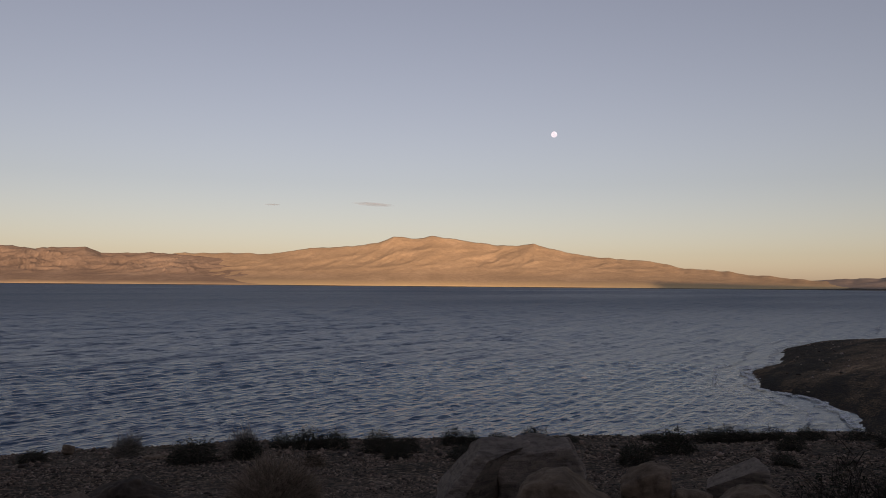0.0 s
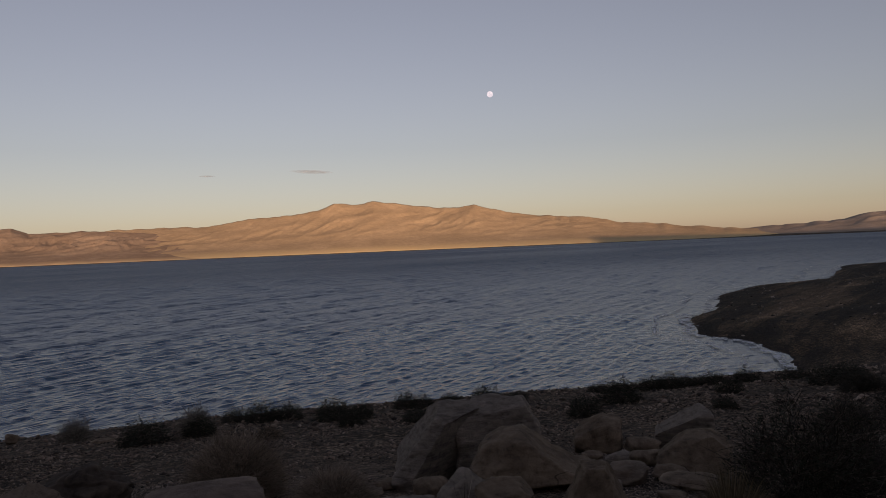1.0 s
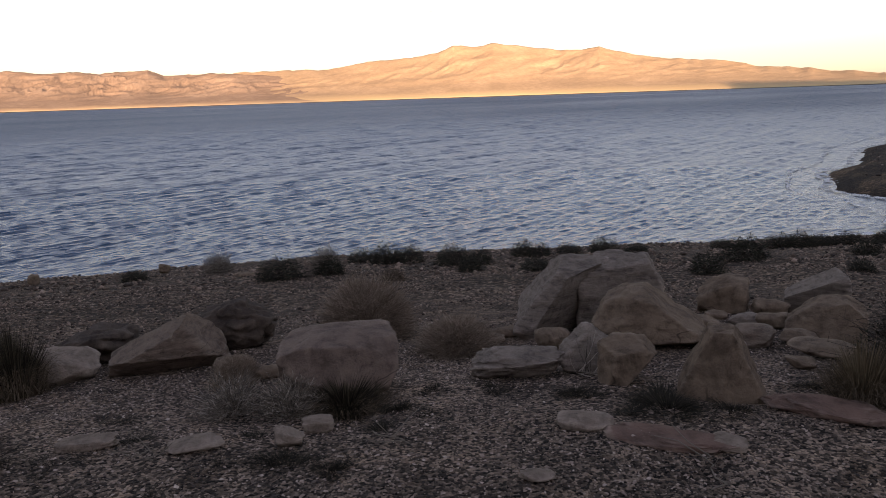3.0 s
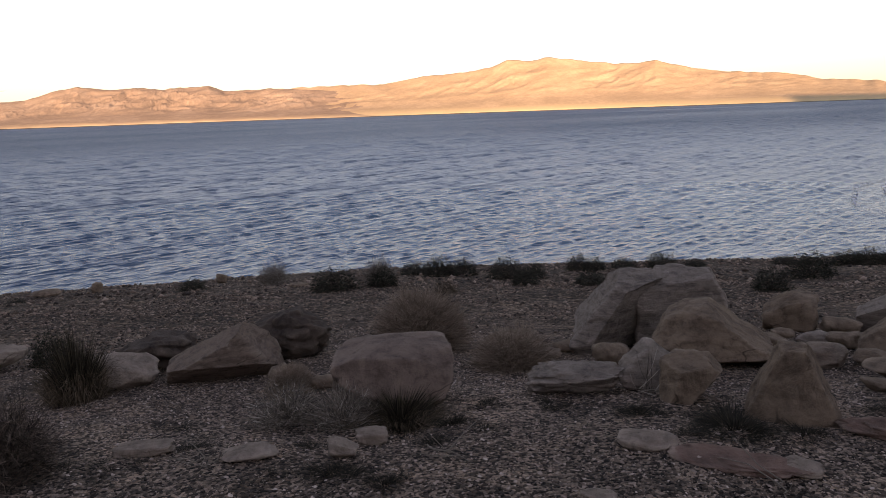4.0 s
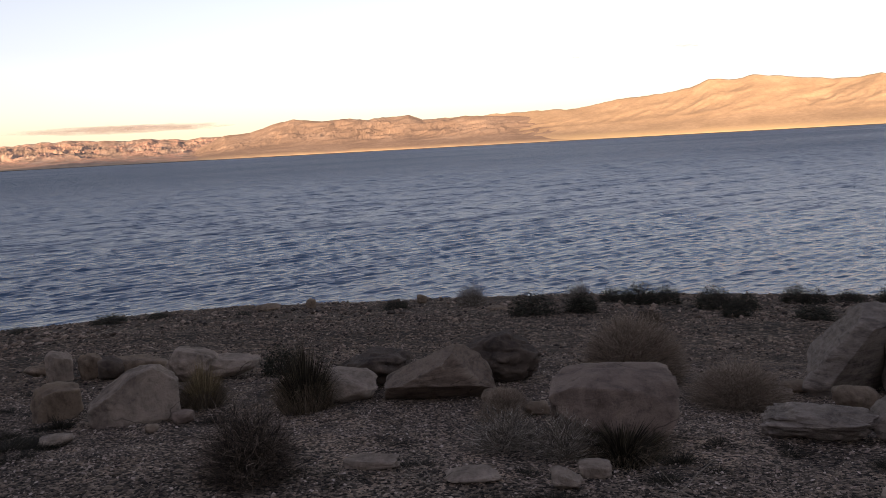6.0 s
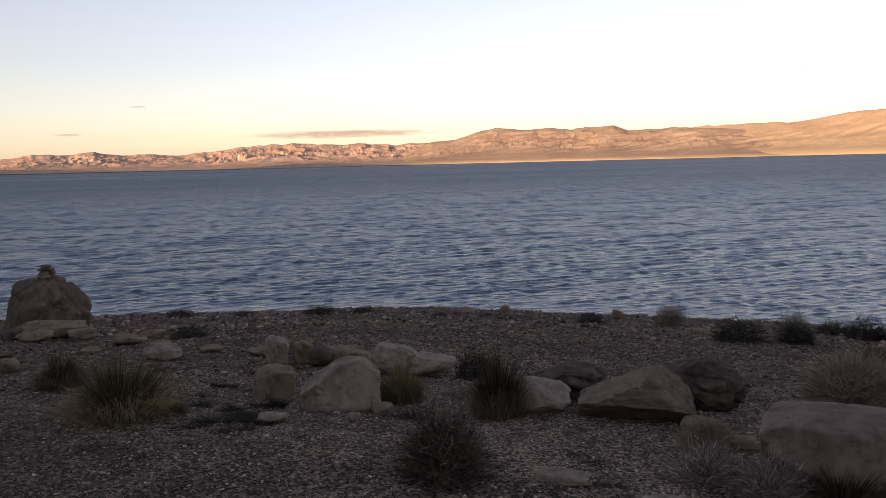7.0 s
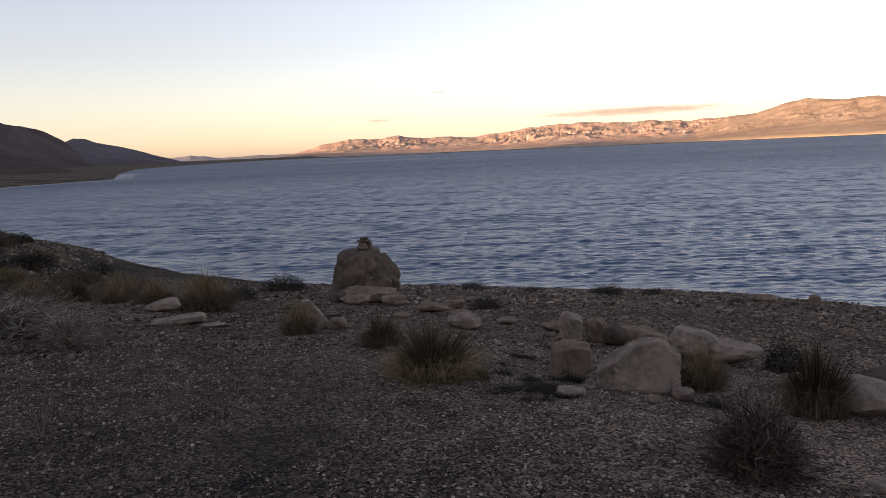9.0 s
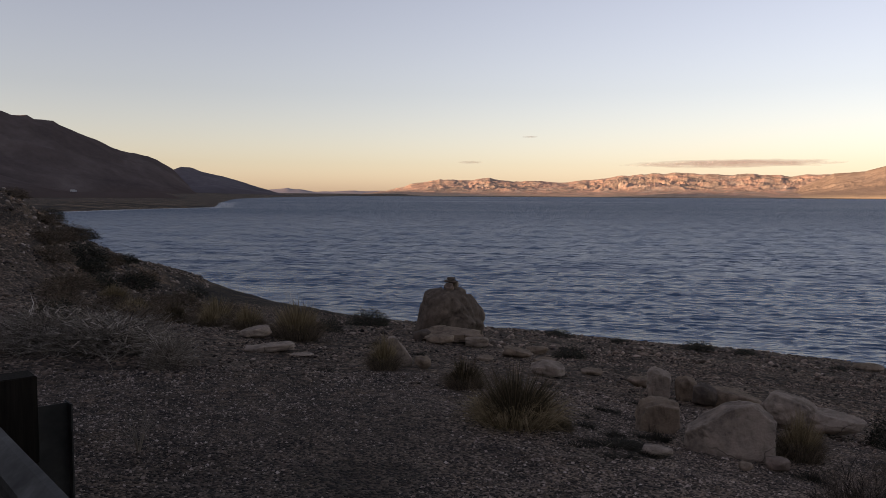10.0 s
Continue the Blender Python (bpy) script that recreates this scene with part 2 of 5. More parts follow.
def mountain_mat(name, sand, low, high, top, z0, z1, red=None):
    m, nd, lk, b = mat(name, 1.0, 0, 0.0)
    co = position(nd)
    big = tex_noise(nd, lk, co, 0.006, 8, 0.62, 0.5)
    fine = tex_noise(nd, lk, co, 0.045, 7, 0.7)
    body = ramp(nd, lk, big, ((0.3, low), (0.5, high), (0.68, top)))
    if red:
        body = mixc(nd, lk, ramp(nd, lk, tex_noise(nd, lk, co, 0.011, 6, 0.6), ((0.47, (0, 0, 0)), (0.56, (1, 1, 1)))), body, red)
        spots = tex_noise(nd, lk, co, 0.028, 6, 0.7)
        body = mixc(nd, lk, 1.0, body, ramp(nd, lk, spots, ((0.36, (0.72, 0.7, 0.7)), (0.5, (1.0, 1.0, 1.0)), (0.65, (1.2, 1.18, 1.16)))), "MULTIPLY")
    body = mixc(nd, lk, 1.0, body, ramp(nd, lk, fine, ((0.3, (0.86, 0.86, 0.86)), (0.7, (1.1, 1.1, 1.1)))), "MULTIPLY")
    sep = nd.new("ShaderNodeSeparateXYZ")
    lk.new(co, sep.inputs[0])
    zz = mathn(nd, lk, "ADD", sep.outputs[2], mathn(nd, lk, "MULTIPLY", big, 30))
    f = mathn(nd, lk, "DIVIDE", mathn(nd, lk, "SUBTRACT", zz, z0), z1 - z0, True)
    lk.new(mixc(nd, lk, f, sand, body), b.inputs["Base Color"])
    bump(nd, lk, b, fine, 0.35, 3.0)
    return m


MT_EAST = mountain_mat("east_range", (0.75, 0.575, 0.32), (0.4, 0.298, 0.196), (0.465, 0.345, 0.226), (0.54, 0.402, 0.265), 14, 46)
MT_BROWN = mountain_mat("brown_range", (0.68, 0.51, 0.31), (0.265, 0.2, 0.152), (0.32, 0.24, 0.18), (0.38, 0.292, 0.222), 14, 32)
MT_RED = mountain_mat("red_range", (0.5, 0.37, 0.255), (0.3, 0.235, 0.185), (0.37, 0.285, 0.225), (0.47, 0.375, 0.31), 12, 30, (0.5, 0.335, 0.255))
# Brown slopes in shade: darkened and purpled in the colour itself.
MT_SHADE = mountain_mat("shade_toned_range", (0.088, 0.066, 0.058), (0.075, 0.06, 0.058), (0.1, 0.08, 0.076), (0.135, 0.11, 0.103), 10, 40)
# The ridge's bluish haze is mixed into its colours.
MT_BLUE_HAZE = mountain_mat("haze_tinted_range", (0.1, 0.085, 0.085), (0.095, 0.085, 0.095), (0.125, 0.112, 0.122), (0.15, 0.136, 0.146), 10, 40)
# Pale lilac stands for haze over the horizon hills, painted as base colour.
MT_HAZE = mountain_mat("haze_tinted_hills", (0.3, 0.275, 0.29), (0.25, 0.235, 0.258), (0.28, 0.265, 0.29), (0.31, 0.292, 0.315), 10, 30)
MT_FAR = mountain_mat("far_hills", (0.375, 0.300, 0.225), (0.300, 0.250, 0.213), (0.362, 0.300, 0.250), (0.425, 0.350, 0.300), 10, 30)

# ---- land ----
def lattice(ix, iy, seed):
    h = np.sin(ix * 127.1 + iy * 311.7 + seed * 74.7) * 43758.5453
    return h - np.floor(h)


def vnoise(x, y, seed=0):
    """Smooth value noise from 0 to 1."""
    ix, iy = np.floor(x), np.floor(y)
    fx, fy = x - ix, y - iy
    u, v = fx * fx * (3 - 2 * fx), fy * fy * (3 - 2 * fy)
    a, b = lattice(ix, iy, seed), lattice(ix + 1, iy, seed)
    c, d = lattice(ix, iy + 1, seed), lattice(ix + 1, iy + 1, seed)
    return a + (b - a) * u + (c - a) * v + (a - b - c + d) * u * v


def fbm(x, y, octaves=5, seed=0, gain=0.5):
    total, amp, norm = 0.0, 1.0, 0.0
    for k in range(octaves):
        total = total + amp * vnoise(x, y, seed + k)
        norm += amp
        amp *= gain
        x, y = x * 1.6 + y * 1.2 + 3.1, y * 1.6 - x * 1.2 + 7.7
    return total / norm


def ridged(x, y, octaves=5, seed=0, gain=0.5):
    total, amp, norm = 0.0, 1.0, 0.0
    for k in range(octaves):
        total = total + amp * (1 - abs(2 * vnoise(x, y, seed + k) - 1)) ** 1.5
        norm += amp
        amp *= gain
        x, y = x * 1.6 + y * 1.2 + 3.1, y * 1.6 - x * 1.2 + 7.7
    return total / norm


def smooth(a, b, x):
    t = np.clip((x - a) / (b - a), 0, 1)
    return t * t * (3 - 2 * t)


FAR_SHORE = 3400.0
SHORE = [(1900, 760), (400, 230), (164, 154), (98.7, 124), (73, 116), (51.6, 84.4), (39, 78), (30.9, 68), (24.5, 54.6),
         (20.6, 49.8), (17.5, 41), (18.7, 37.6), (18, 32.5), (16.3, 28.6), (11.4, 28.2), (6.5, 27.5), (0, 26.8), (-6, 26),
         (-9.5, 25), (-14.4, 23.5), (-19.3, 21.2), (-23.2, 17.9), (-27.3, 14.6), (-30.5, 11), (-35.5, 8.6), (-45.8, 5.5),
         (-51, 3.6), (-62, 0), (-100, -9), (-180, -17), (-240, -20), (-285, 5), (-327, 39), (-520, 66), (-940, 138), (-1610, 335)]
LAKE = np.array(SHORE + [(FAR_SHORE * math.sin(radians(-a)), FAR_SHORE * math.cos(radians(a))) for a in range(73, -56, -4)])


def inland(x, y):
    """Metres from the lake's edge, negative on the water."""
    best = np.full(x.shape, 1e12)
    inside = np.zeros(x.shape, bool)
    for (ax, ay), (bx, by) in zip(LAKE, np.roll(LAKE, -1, 0)):
        dx, dy = bx - ax, by - ay
        t = np.clip(((x - ax) * dx + (y - ay) * dy) / (dx * dx + dy * dy), 0, 1)
        best = np.minimum(best, (x - ax - t * dx) ** 2 + (y - ay - t * dy) ** 2)
        cross = (ay > y) != (by > y)
        inside ^= cross & (x < (bx - ax) * (y - ay) / (by - ay + 1e-12) + ax)
    return np.where(inside, -1, 1) * np.sqrt(best)


def ground_z(x, y):
    x, y = np.asarray(x, float), np.asarray(y, float)
    r = np.hypot(x, y)
    near = 1 - smooth(45, 90, r)
    s = inland(x, y) + near * 0.7 * (fbm(x * 0.4, y * 0.4, 3, 5) - 0.5)
    z = np.interp(s, (-60, -3, 0, 1.2, 5, 11, 16, 20, 23, 26, 400), (-4, -0.5, 0, 0.3, 0.95, 1.95, 2.75, 3.4, 3.8, 3.92, 4.5))
    bank = smooth(-26, -50, x) * (1 - smooth(-150, -230, x))
    z = np.where(s > 0, np.minimum(z * (1 + 0.5 * bank), np.maximum(z, 6.4)), z)
    flat = np.maximum(smooth(-150, -230, x), smooth(32, 48, y) * smooth(5, 15, x))
    z = np.where(s > 0, z + flat * (np.minimum(0.045 * s, 2.0) + 0.25 * (1 - np.exp(-np.maximum(s, 0))) - z), z)
    far = smooth(1200, 2500, r)
    z = np.where(s > 0, z + far * (np.minimum(0.022 * s, 12) - z), z)
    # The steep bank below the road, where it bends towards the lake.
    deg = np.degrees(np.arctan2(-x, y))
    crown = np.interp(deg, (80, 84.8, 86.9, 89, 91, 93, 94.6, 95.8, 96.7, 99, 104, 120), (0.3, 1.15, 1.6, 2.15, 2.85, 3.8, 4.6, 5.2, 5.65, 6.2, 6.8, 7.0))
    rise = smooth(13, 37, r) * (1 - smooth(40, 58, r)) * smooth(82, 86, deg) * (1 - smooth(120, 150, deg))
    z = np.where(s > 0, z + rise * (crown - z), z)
    rough = 0.5 * smooth(20, 34, r) * smooth(86, 94, deg) * (1 - smooth(60, 80, r))
    z = np.where(s > 0, z + rough * (fbm(x * 0.5, y * 0.5, 5, 33, 0.6) - 0.5), z)
    lump = 0.16 * (fbm(x * 0.55, y * 0.55, 4, 11) - 0.5) + 0.05 * (fbm(x * 2.6, y * 2.6, 3, 21) - 0.5)
    return z + np.where(s > -1, 1, 0) * lump * (0.3 + 0.7 * smooth(0, 3, s)) * (1 - smooth(80, 200, r))


def sheet(name, xs, ys, zs, material, wrap=False):
    """A mesh over a grid of points, rows by columns."""
    n, m = xs.shape
    idx = np.arange(n * m).reshape(n, m)
    if wrap:
        idx = np.concatenate([idx, idx[:, :1]], 1)
    quads = np.stack([idx[:-1, :-1], idx[:-1, 1:], idx[1:, 1:], idx[1:, :-1]], -1).reshape(-1, 4)
    me = bpy.data.meshes.new(name)
    me.vertices.add(n * m)
    me.vertices.foreach_set("co", np.stack([xs, ys, zs], -1).astype(np.float32).ravel())
    me.loops.add(quads.size)
    me.loops.foreach_set("vertex_index", quads.astype(np.int32).ravel())
    me.polygons.add(len(quads))
    me.polygons.foreach_set("loop_start", np.arange(0, quads.size, 4, dtype=np.int32))
    me.polygons.foreach_set("loop_total", np.full(len(quads), 4, np.int32))
    me.update(calc_edges=True)
    me.validate()
    me.polygons.foreach_set("use_smooth", np.ones(len(me.polygons), bool))
    me.materials.append(material)
    return new(name, me)


def azimuths(dense):
    return np.radians(np.concatenate([np.arange(102, -52, -dense), np.arange(-52, -258, -2.0)]))


az = azimuths(0.4)
rad = np.concatenate([[0.05], 0.5 * 1.03 ** np.arange(0, 309)])
A, R = np.meshgrid(az, rad)
GX, GY = -np.sin(A) * R, np.cos(A) * R
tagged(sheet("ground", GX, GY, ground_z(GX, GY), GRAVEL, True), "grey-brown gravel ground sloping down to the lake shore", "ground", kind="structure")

# The lake: a wind sea of many short-crested trains that run one way, long crests pointing slantwise off the shore.
TURN = 0.18
az = np.radians(np.arange(100, -54, -TURN))
rad = [26.0]
while rad[-1] < 4400:
    rad.append(rad[-1] + 0.075 * (rad[-1] / 27) ** 1.5 * max(1.0, rad[-1] / 140))
rad = np.array(rad)
A, R = np.meshgrid(az, rad)
WX, WY = -np.sin(A) * R, np.cos(A) * R
WZ = np.zeros_like(WX)
step_r = 0.075 * (R / 27) ** 1.5 * np.maximum(1, R / 140)
step_t = R * radians(TURN)
rs = np.random.RandomState(4)
for k in range(48):
    wave = 0.5 * 1.22 ** (k // 3)
    way = radians(CREST + 90) + (-0.78, 0.02, 0.7)[k % 3] + rs.normal(0, 0.1)
    kx, ky = 2 * math.pi / wave * math.cos(way), 2 * math.pi / wave * math.sin(way)
    turn = np.maximum(abs(-kx * np.sin(A) + ky * np.cos(A)) * step_r, abs(kx * np.cos(A) + ky * np.sin(A)) * step_t)
    amp = WAVE * (0.58, 1.42, 0.58)[k % 3] * wave * (1 - smooth(0.9, 2.1, turn)) * smooth(23 * wave, 36 * wave, R) * (1 - 0.8 * smooth(50 * wave, 85 * wave, R))
    ph = kx * WX + ky * WY + 7.0 * fbm(WX / wave * 0.25, WY / wave * 0.25, 2, 60 + k)
    WZ += amp * (np.sin(ph) - 0.3 * np.cos(2 * ph))
WZ *= 0.5 + 0.5 * smooth(0.3, 4, -inland(WX, WY))
tagged(sheet("water", WX, WY, WZ, WATER), "dark blue-grey lake water with small wind waves", "lake", kind="structure")


def range_of(name, label, profile, r0, r1, material, seed, rough=0.3, step=0.07, grain=1.0, fan=0.35, rows=64, jag=0.16):
    """A mountain range round the lake: its skyline in degrees of height by bearing, from its foot at r0 to its crest at r1.
    Its lowest part, up to the share fan of the way, is a smooth gravel fan."""
    a = np.arange(profile[0][0], profile[-1][0], -step)
    pa, pe = np.array(profile).T
    el = np.interp(-a, -pa, pe)
    el = el + jag * (fbm(a * 1.3, a * 0 + seed, 2, seed, 0.5) - 0.5) * np.minimum(1, el / 0.5)
    base, crest = (np.interp(-a, (-pa[0], -pa[-1]), v) if isinstance(v, tuple) else np.full(a.shape, v) for v in (r0, r1))
    s = np.concatenate([np.linspace(0, 1, rows), np.linspace(1, 1.35, 12)[1:]])
    S, AA = np.meshgrid(s, np.radians(a), indexing="ij")
    RR = base + (crest - base) * S
    X, Y = -np.sin(AA) * RR, np.cos(AA) * RR
    top = 5.5 + np.tan(np.radians(el)) * crest
    near = np.exp(-0.5 * (np.arange(-round(4 / step), round(4 / step) + 1) * step / 1.5) ** 2)
    broad = np.convolve(np.pad(np.interp(-a, -pa, pe), len(near) // 2, mode="edge"), near / near.sum(), "valid")
    base_top = 5.5 + np.tan(np.radians(broad)) * crest
    u = np.clip((S - fan) / (1 - fan), 0, 1)
    shape = np.where(S < 1, 0.22 * np.minimum(S / fan, 1) + 0.78 * u ** 1.15, 1 - 1.8 * (S - 1))
    AD = np.degrees(AA)
    lat, deep = AA * crest * grain / 250, RR * grain / 330
    wx = lat + 1.2 * fbm(lat * 0.6, deep * 0.6, 3, seed + 5)
    gul = ridged(wx + 0.9 * deep, deep + 0.8 * fbm(lat * 0.7, deep * 0.7, 2, seed + 6), 5, seed + 3, 0.5) - 0.7
    hill = fbm(lat * 0.4, deep * 0.4, 4, seed + 9) - 0.55
    w = np.clip(2.2 * u, 0, 1)
    rugged = rough * (0.5 + fbm(AD * 0.35, S * 0, 2, seed + 12))
    Z = base_top * (shape + w * (1 - 0.8 * u ** 4) * rugged * (gul + hill + 0.16)) + (top - base_top) * np.clip(u, 0, 1) ** 2 - 3 * (S < 0.02)
    return tagged(sheet(name, X, Y, Z, material), label, "mountain", kind="structure")


EAST = [(27.5, -0.3), (24, 0.8), (21.3, 1.9), (19, 2.2), (16.5, 2.25),
        (13, 2.2), (11.1, 2.6), (7.2, 2.9), (5.2, 3.12), (3.8, 3.66), (2, 3.58), (0.9, 3.77), (-2.7, 3.25), (-4.7, 3.04), (-6.8, 3.17),
        (-9.1, 2.55), (-11.6, 2.2), (-15.3, 1.9), (-17.3, 1.46), (-21, 1.1), (-24.6, 0.67), (-29, 0.3)]
BROWN = [(43, -0.3), (42, 0.3), (39, 1.62), (37.2, 1.7), (35.6, 2.25), (34.6, 2.45), (34, 2.55), (32, 2.38), (30.4, 2.45), (28.5, 2.28), (27.2, 2.38), (25.5, 2.48), (24.5, 2.08), (21.3, 2.2), (17, 1.9), (12, 1.3), (8, 0.6), (5, -0.3)]
RED = [(73, 0.05), (70.5, 0.3), (68.8, 0.8), (66.6, 1.12), (64, 1.1), (62.8, 1.35), (61, 1.12), (57.3, 1.06), (54.6, 1.3), (52, 1.6), (50.4, 1.76),
       (46, 1.58), (44, 1.62), (42, 1.42), (40.5, 1.6), (36, 1.3), (33, 0.4), (31, -0.3)]
LEFT = [(140, 8.5), (118, 7.5), (104, 6.2), (96.8, 5.37), (95.9, 5.04), (95, 5.15), (94.6, 4.9), (93.5, 4.88), (93.1, 4.63), (92, 4.06), (90.6, 3.5), (89.3, 2.9),
        (88.8, 2.82), (87.6, 2.68), (86.9, 2.31), (86, 1.76), (85.6, 1.35), (85, 0.7), (84.3, -0.3)]
LEFT_FAR = [(91, 1.0), (88, 1.5), (86, 1.72), (85.4, 1.9), (84.8, 1.85), (83.5, 1.5), (82.6, 1.32), (81.7, 1.03), (80.6, 0.68), (78.5, 0.08), (77.8, -0.2)]
RIGHT = [(-24, 0.35), (-26.6, 0.55), (-30.7, 0.75), (-32.3, 0.9), (-34, 1.27), (-36.3, 1.39), (-38.5, 1.0), (-42.5, 1.0), (-44, 0.75), (-47.6, 1.0), (-58, 1.4), (-75, 2)]
FARTHEST = [(86, 0.3), (80.5, 0.3), (79, 0.36), (77.9, 0.45), (75.8, 0.22), (73, 0.3), (69, 0.3), (64, 0.2)]
range_of("mountain_east", "sunlit golden-tan desert mountain across the lake", EAST, 3480, 4400, MT_EAST, 3, 0.055, 0.08, 2.2, 0.3)
range_of("mountain_northeast", "sunlit brown desert ridge cut by gullies", BROWN, 3470, 4250, MT_BROWN, 7, 0.17, 0.05, 3.0, 0.28, jag=0.05)
range_of("mountain_red", "sunlit rugged red and tan desert mountains", RED, 3460, 4600, MT_RED, 17, 0.24, 0.05, 3.8, 0.45, jag=0.22)
range_of("mountain_left", "shaded brown mountain slope above the lake plain", LEFT, (700, 2100), (1400, 2600), MT_SHADE, 29, 0.2, 0.1, 1.9, 0.2, 60, jag=0.12)
range_of("mountain_left_far", "hazy blue-grey mountain ridge behind a darker slope", LEFT_FAR, 2500, 3100, MT_BLUE_HAZE, 31, 0.2, 0.1, 1.6, 0.2, 40, jag=0.1)
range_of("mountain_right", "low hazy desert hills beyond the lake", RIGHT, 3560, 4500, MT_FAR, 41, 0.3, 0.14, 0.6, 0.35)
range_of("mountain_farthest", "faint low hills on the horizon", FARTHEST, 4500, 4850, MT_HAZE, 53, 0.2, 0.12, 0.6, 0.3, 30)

# The range behind the camera, whose long evening shadow covers the lake.
fall = np.linspace(-4200, 4200, 400)
reach = np.sqrt(np.maximum(FAR_SHORE ** 2 - fall ** 2, 0))
wx = np.linspace(-3800, 5400, 285)
fall = np.interp(wx, np.maximum.accumulate(fall + (850 + reach) * math.tan(radians(SUN_AZ))), fall)
reach = np.sqrt(np.maximum(FAR_SHORE ** 2 - fall ** 2, 0))
crest = (850 + reach) / math.cos(radians(SUN_AZ)) * math.tan(radians(SUN_EL)) - 14
crest = crest + 70 * smooth(930, 1080, fall) + 28 * smooth(-2300, -2600, fall) + 10 * (fbm(wx * 0.006, wx * 0, 4, 71) - 0.5)
crest = np.maximum(crest, 190)
wy = np.concatenate([np.linspace(-50, -850, 50), np.linspace(-850, -1500, 12)[1:]])
WYY, WXX = np.meshgrid(wy, wx, indexing="ij")
up = np.where(WYY > -850, ((-50 - WYY) / 800) ** 1.2, 1 - (-850 - WYY) / 800)
side = np.clip(4 * up * (1 - up), 0, 1)
WZZ = 3 + crest * np.maximum(up, 0) + side * 60 * (ridged(WXX * 0.005, WYY * 0.005, 4, 80) - 0.55)
tagged(sheet("mountain_west", WXX, WYY, WZZ, MT_SHADE), "shaded brown mountain behind the roadside", "mountain", kind="structure")

# Surf along the point: thin broken lines of foam.
FOAM, nd, lk, b = mat("foam", 0.8, 0, 0.3)
b.inputs["Base Color"].default_value = (0.62, 0.64, 0.66, 1)
fn = tex_noise(nd, lk, position(nd), 1.7, 6, 0.7, 0.5)
lk.new(ramp(nd, lk, fn, ((0.48, (0, 0, 0)), (0.56, (1, 1, 1)))), b.inputs["Alpha"])


def shore_streak(i0, i1, off, wide, seed):
    pts = LAKE[i0:i1]
    seg = np.hypot(*np.diff(pts, axis=0).T)
    s = np.concatenate([[0], np.cumsum(seg)])
    t = np.arange(0, s[-1], 0.25)
    px, py = np.interp(t, s, pts[:, 0]), np.interp(t, s, pts[:, 1])
    tx, ty = np.gradient(px), np.gradient(py)
    ln = np.hypot(tx, ty) + 1e-9
    nx, ny = ty / ln, -tx / ln
    o = off + 0.5 * (fbm(t * 0.35, t * 0, 3, seed) - 0.5)
    w = wide * (0.3 + 1.2 * fbm(t * 0.5, t * 0 + 3, 3, seed + 1))
    far = 1 + np.hypot(px, py) / 60
    X = np.stack([px + nx * (o - w) * far, px + nx * (o + w) * far])
    Y = np.stack([py + ny * (o - w) * far, py + ny * (o + w) * far])
    ob = sheet("foam", X, Y, np.full(X.shape, 0.075), FOAM)
    return tagged(ob, "thin white shoreline streak, of breaking foam and pale beach", "foam", kind="structure")


shore_streak(4, 16, 0.25, 0.18, 5)
shore_streak(4, 15, 1.3, 0.07, 9)
# Along the far plain: its bright beach band, drawn as a foam strip.
shore_streak(28, 34, 0.5, 0.7, 13)

# ---- rocks ----
def ball(sub):
    bm = bmesh.new()
    bmesh.ops.create_icosphere(bm, subdivisions=sub, radius=1.0)
    co = np.array([v.co[:] for v in bm.verts])
    fa = [tuple(v.index for v in f.verts) for f in bm.faces]
    bm.free()
    return co, fa


BALLS = {k: ball(k) for k in (2, 3, 4, 5)}


def hewn(sub, seed, cuts, box=6.0, chips=4, lump=0.05):
    """A weathered, faceted stone in the cube from -1 to 1: a squarish ball, cut by planes."""
    co, fa = BALLS[sub]
    rs = np.random.RandomState(seed)
    p = co / (np.abs(co) ** box).sum(1, keepdims=True) ** (1 / box)
    for nx, ny, nz, d in cuts:
        n = np.array((nx, ny, nz), float)
        n /= np.linalg.norm(n)
        p = p - np.maximum(0, p @ n - d)[:, None] * n
    for k in range(chips * 3):
        n = rs.normal(size=3)
        n /= np.linalg.norm(n)
        top = (p @ n).max()
        p = p - np.maximum(0, p @ n - top + rs.uniform(0.04, 0.26))[:, None] * n
    off = rs.uniform(-50, 50, 3)
    for k in range(len(p)):
        v = Vector(p[k] * 1.3 + off)
        f = noise.fractal(v * 1.5, 0.6, 2.1, 7) * lump * 1.3 + noise.noise(v * 0.7) * lump
        f -= lump * 1.6 * max(0.0, 0.16 - abs(noise.noise(v * 1.1 + Vector((9, 2, 4))))) / 0.16
        p[k] *= 1 + f
    lo, hi = p.min(0), p.max(0)
    return (p - (lo + hi) / 2) * 2 / (hi - lo), fa


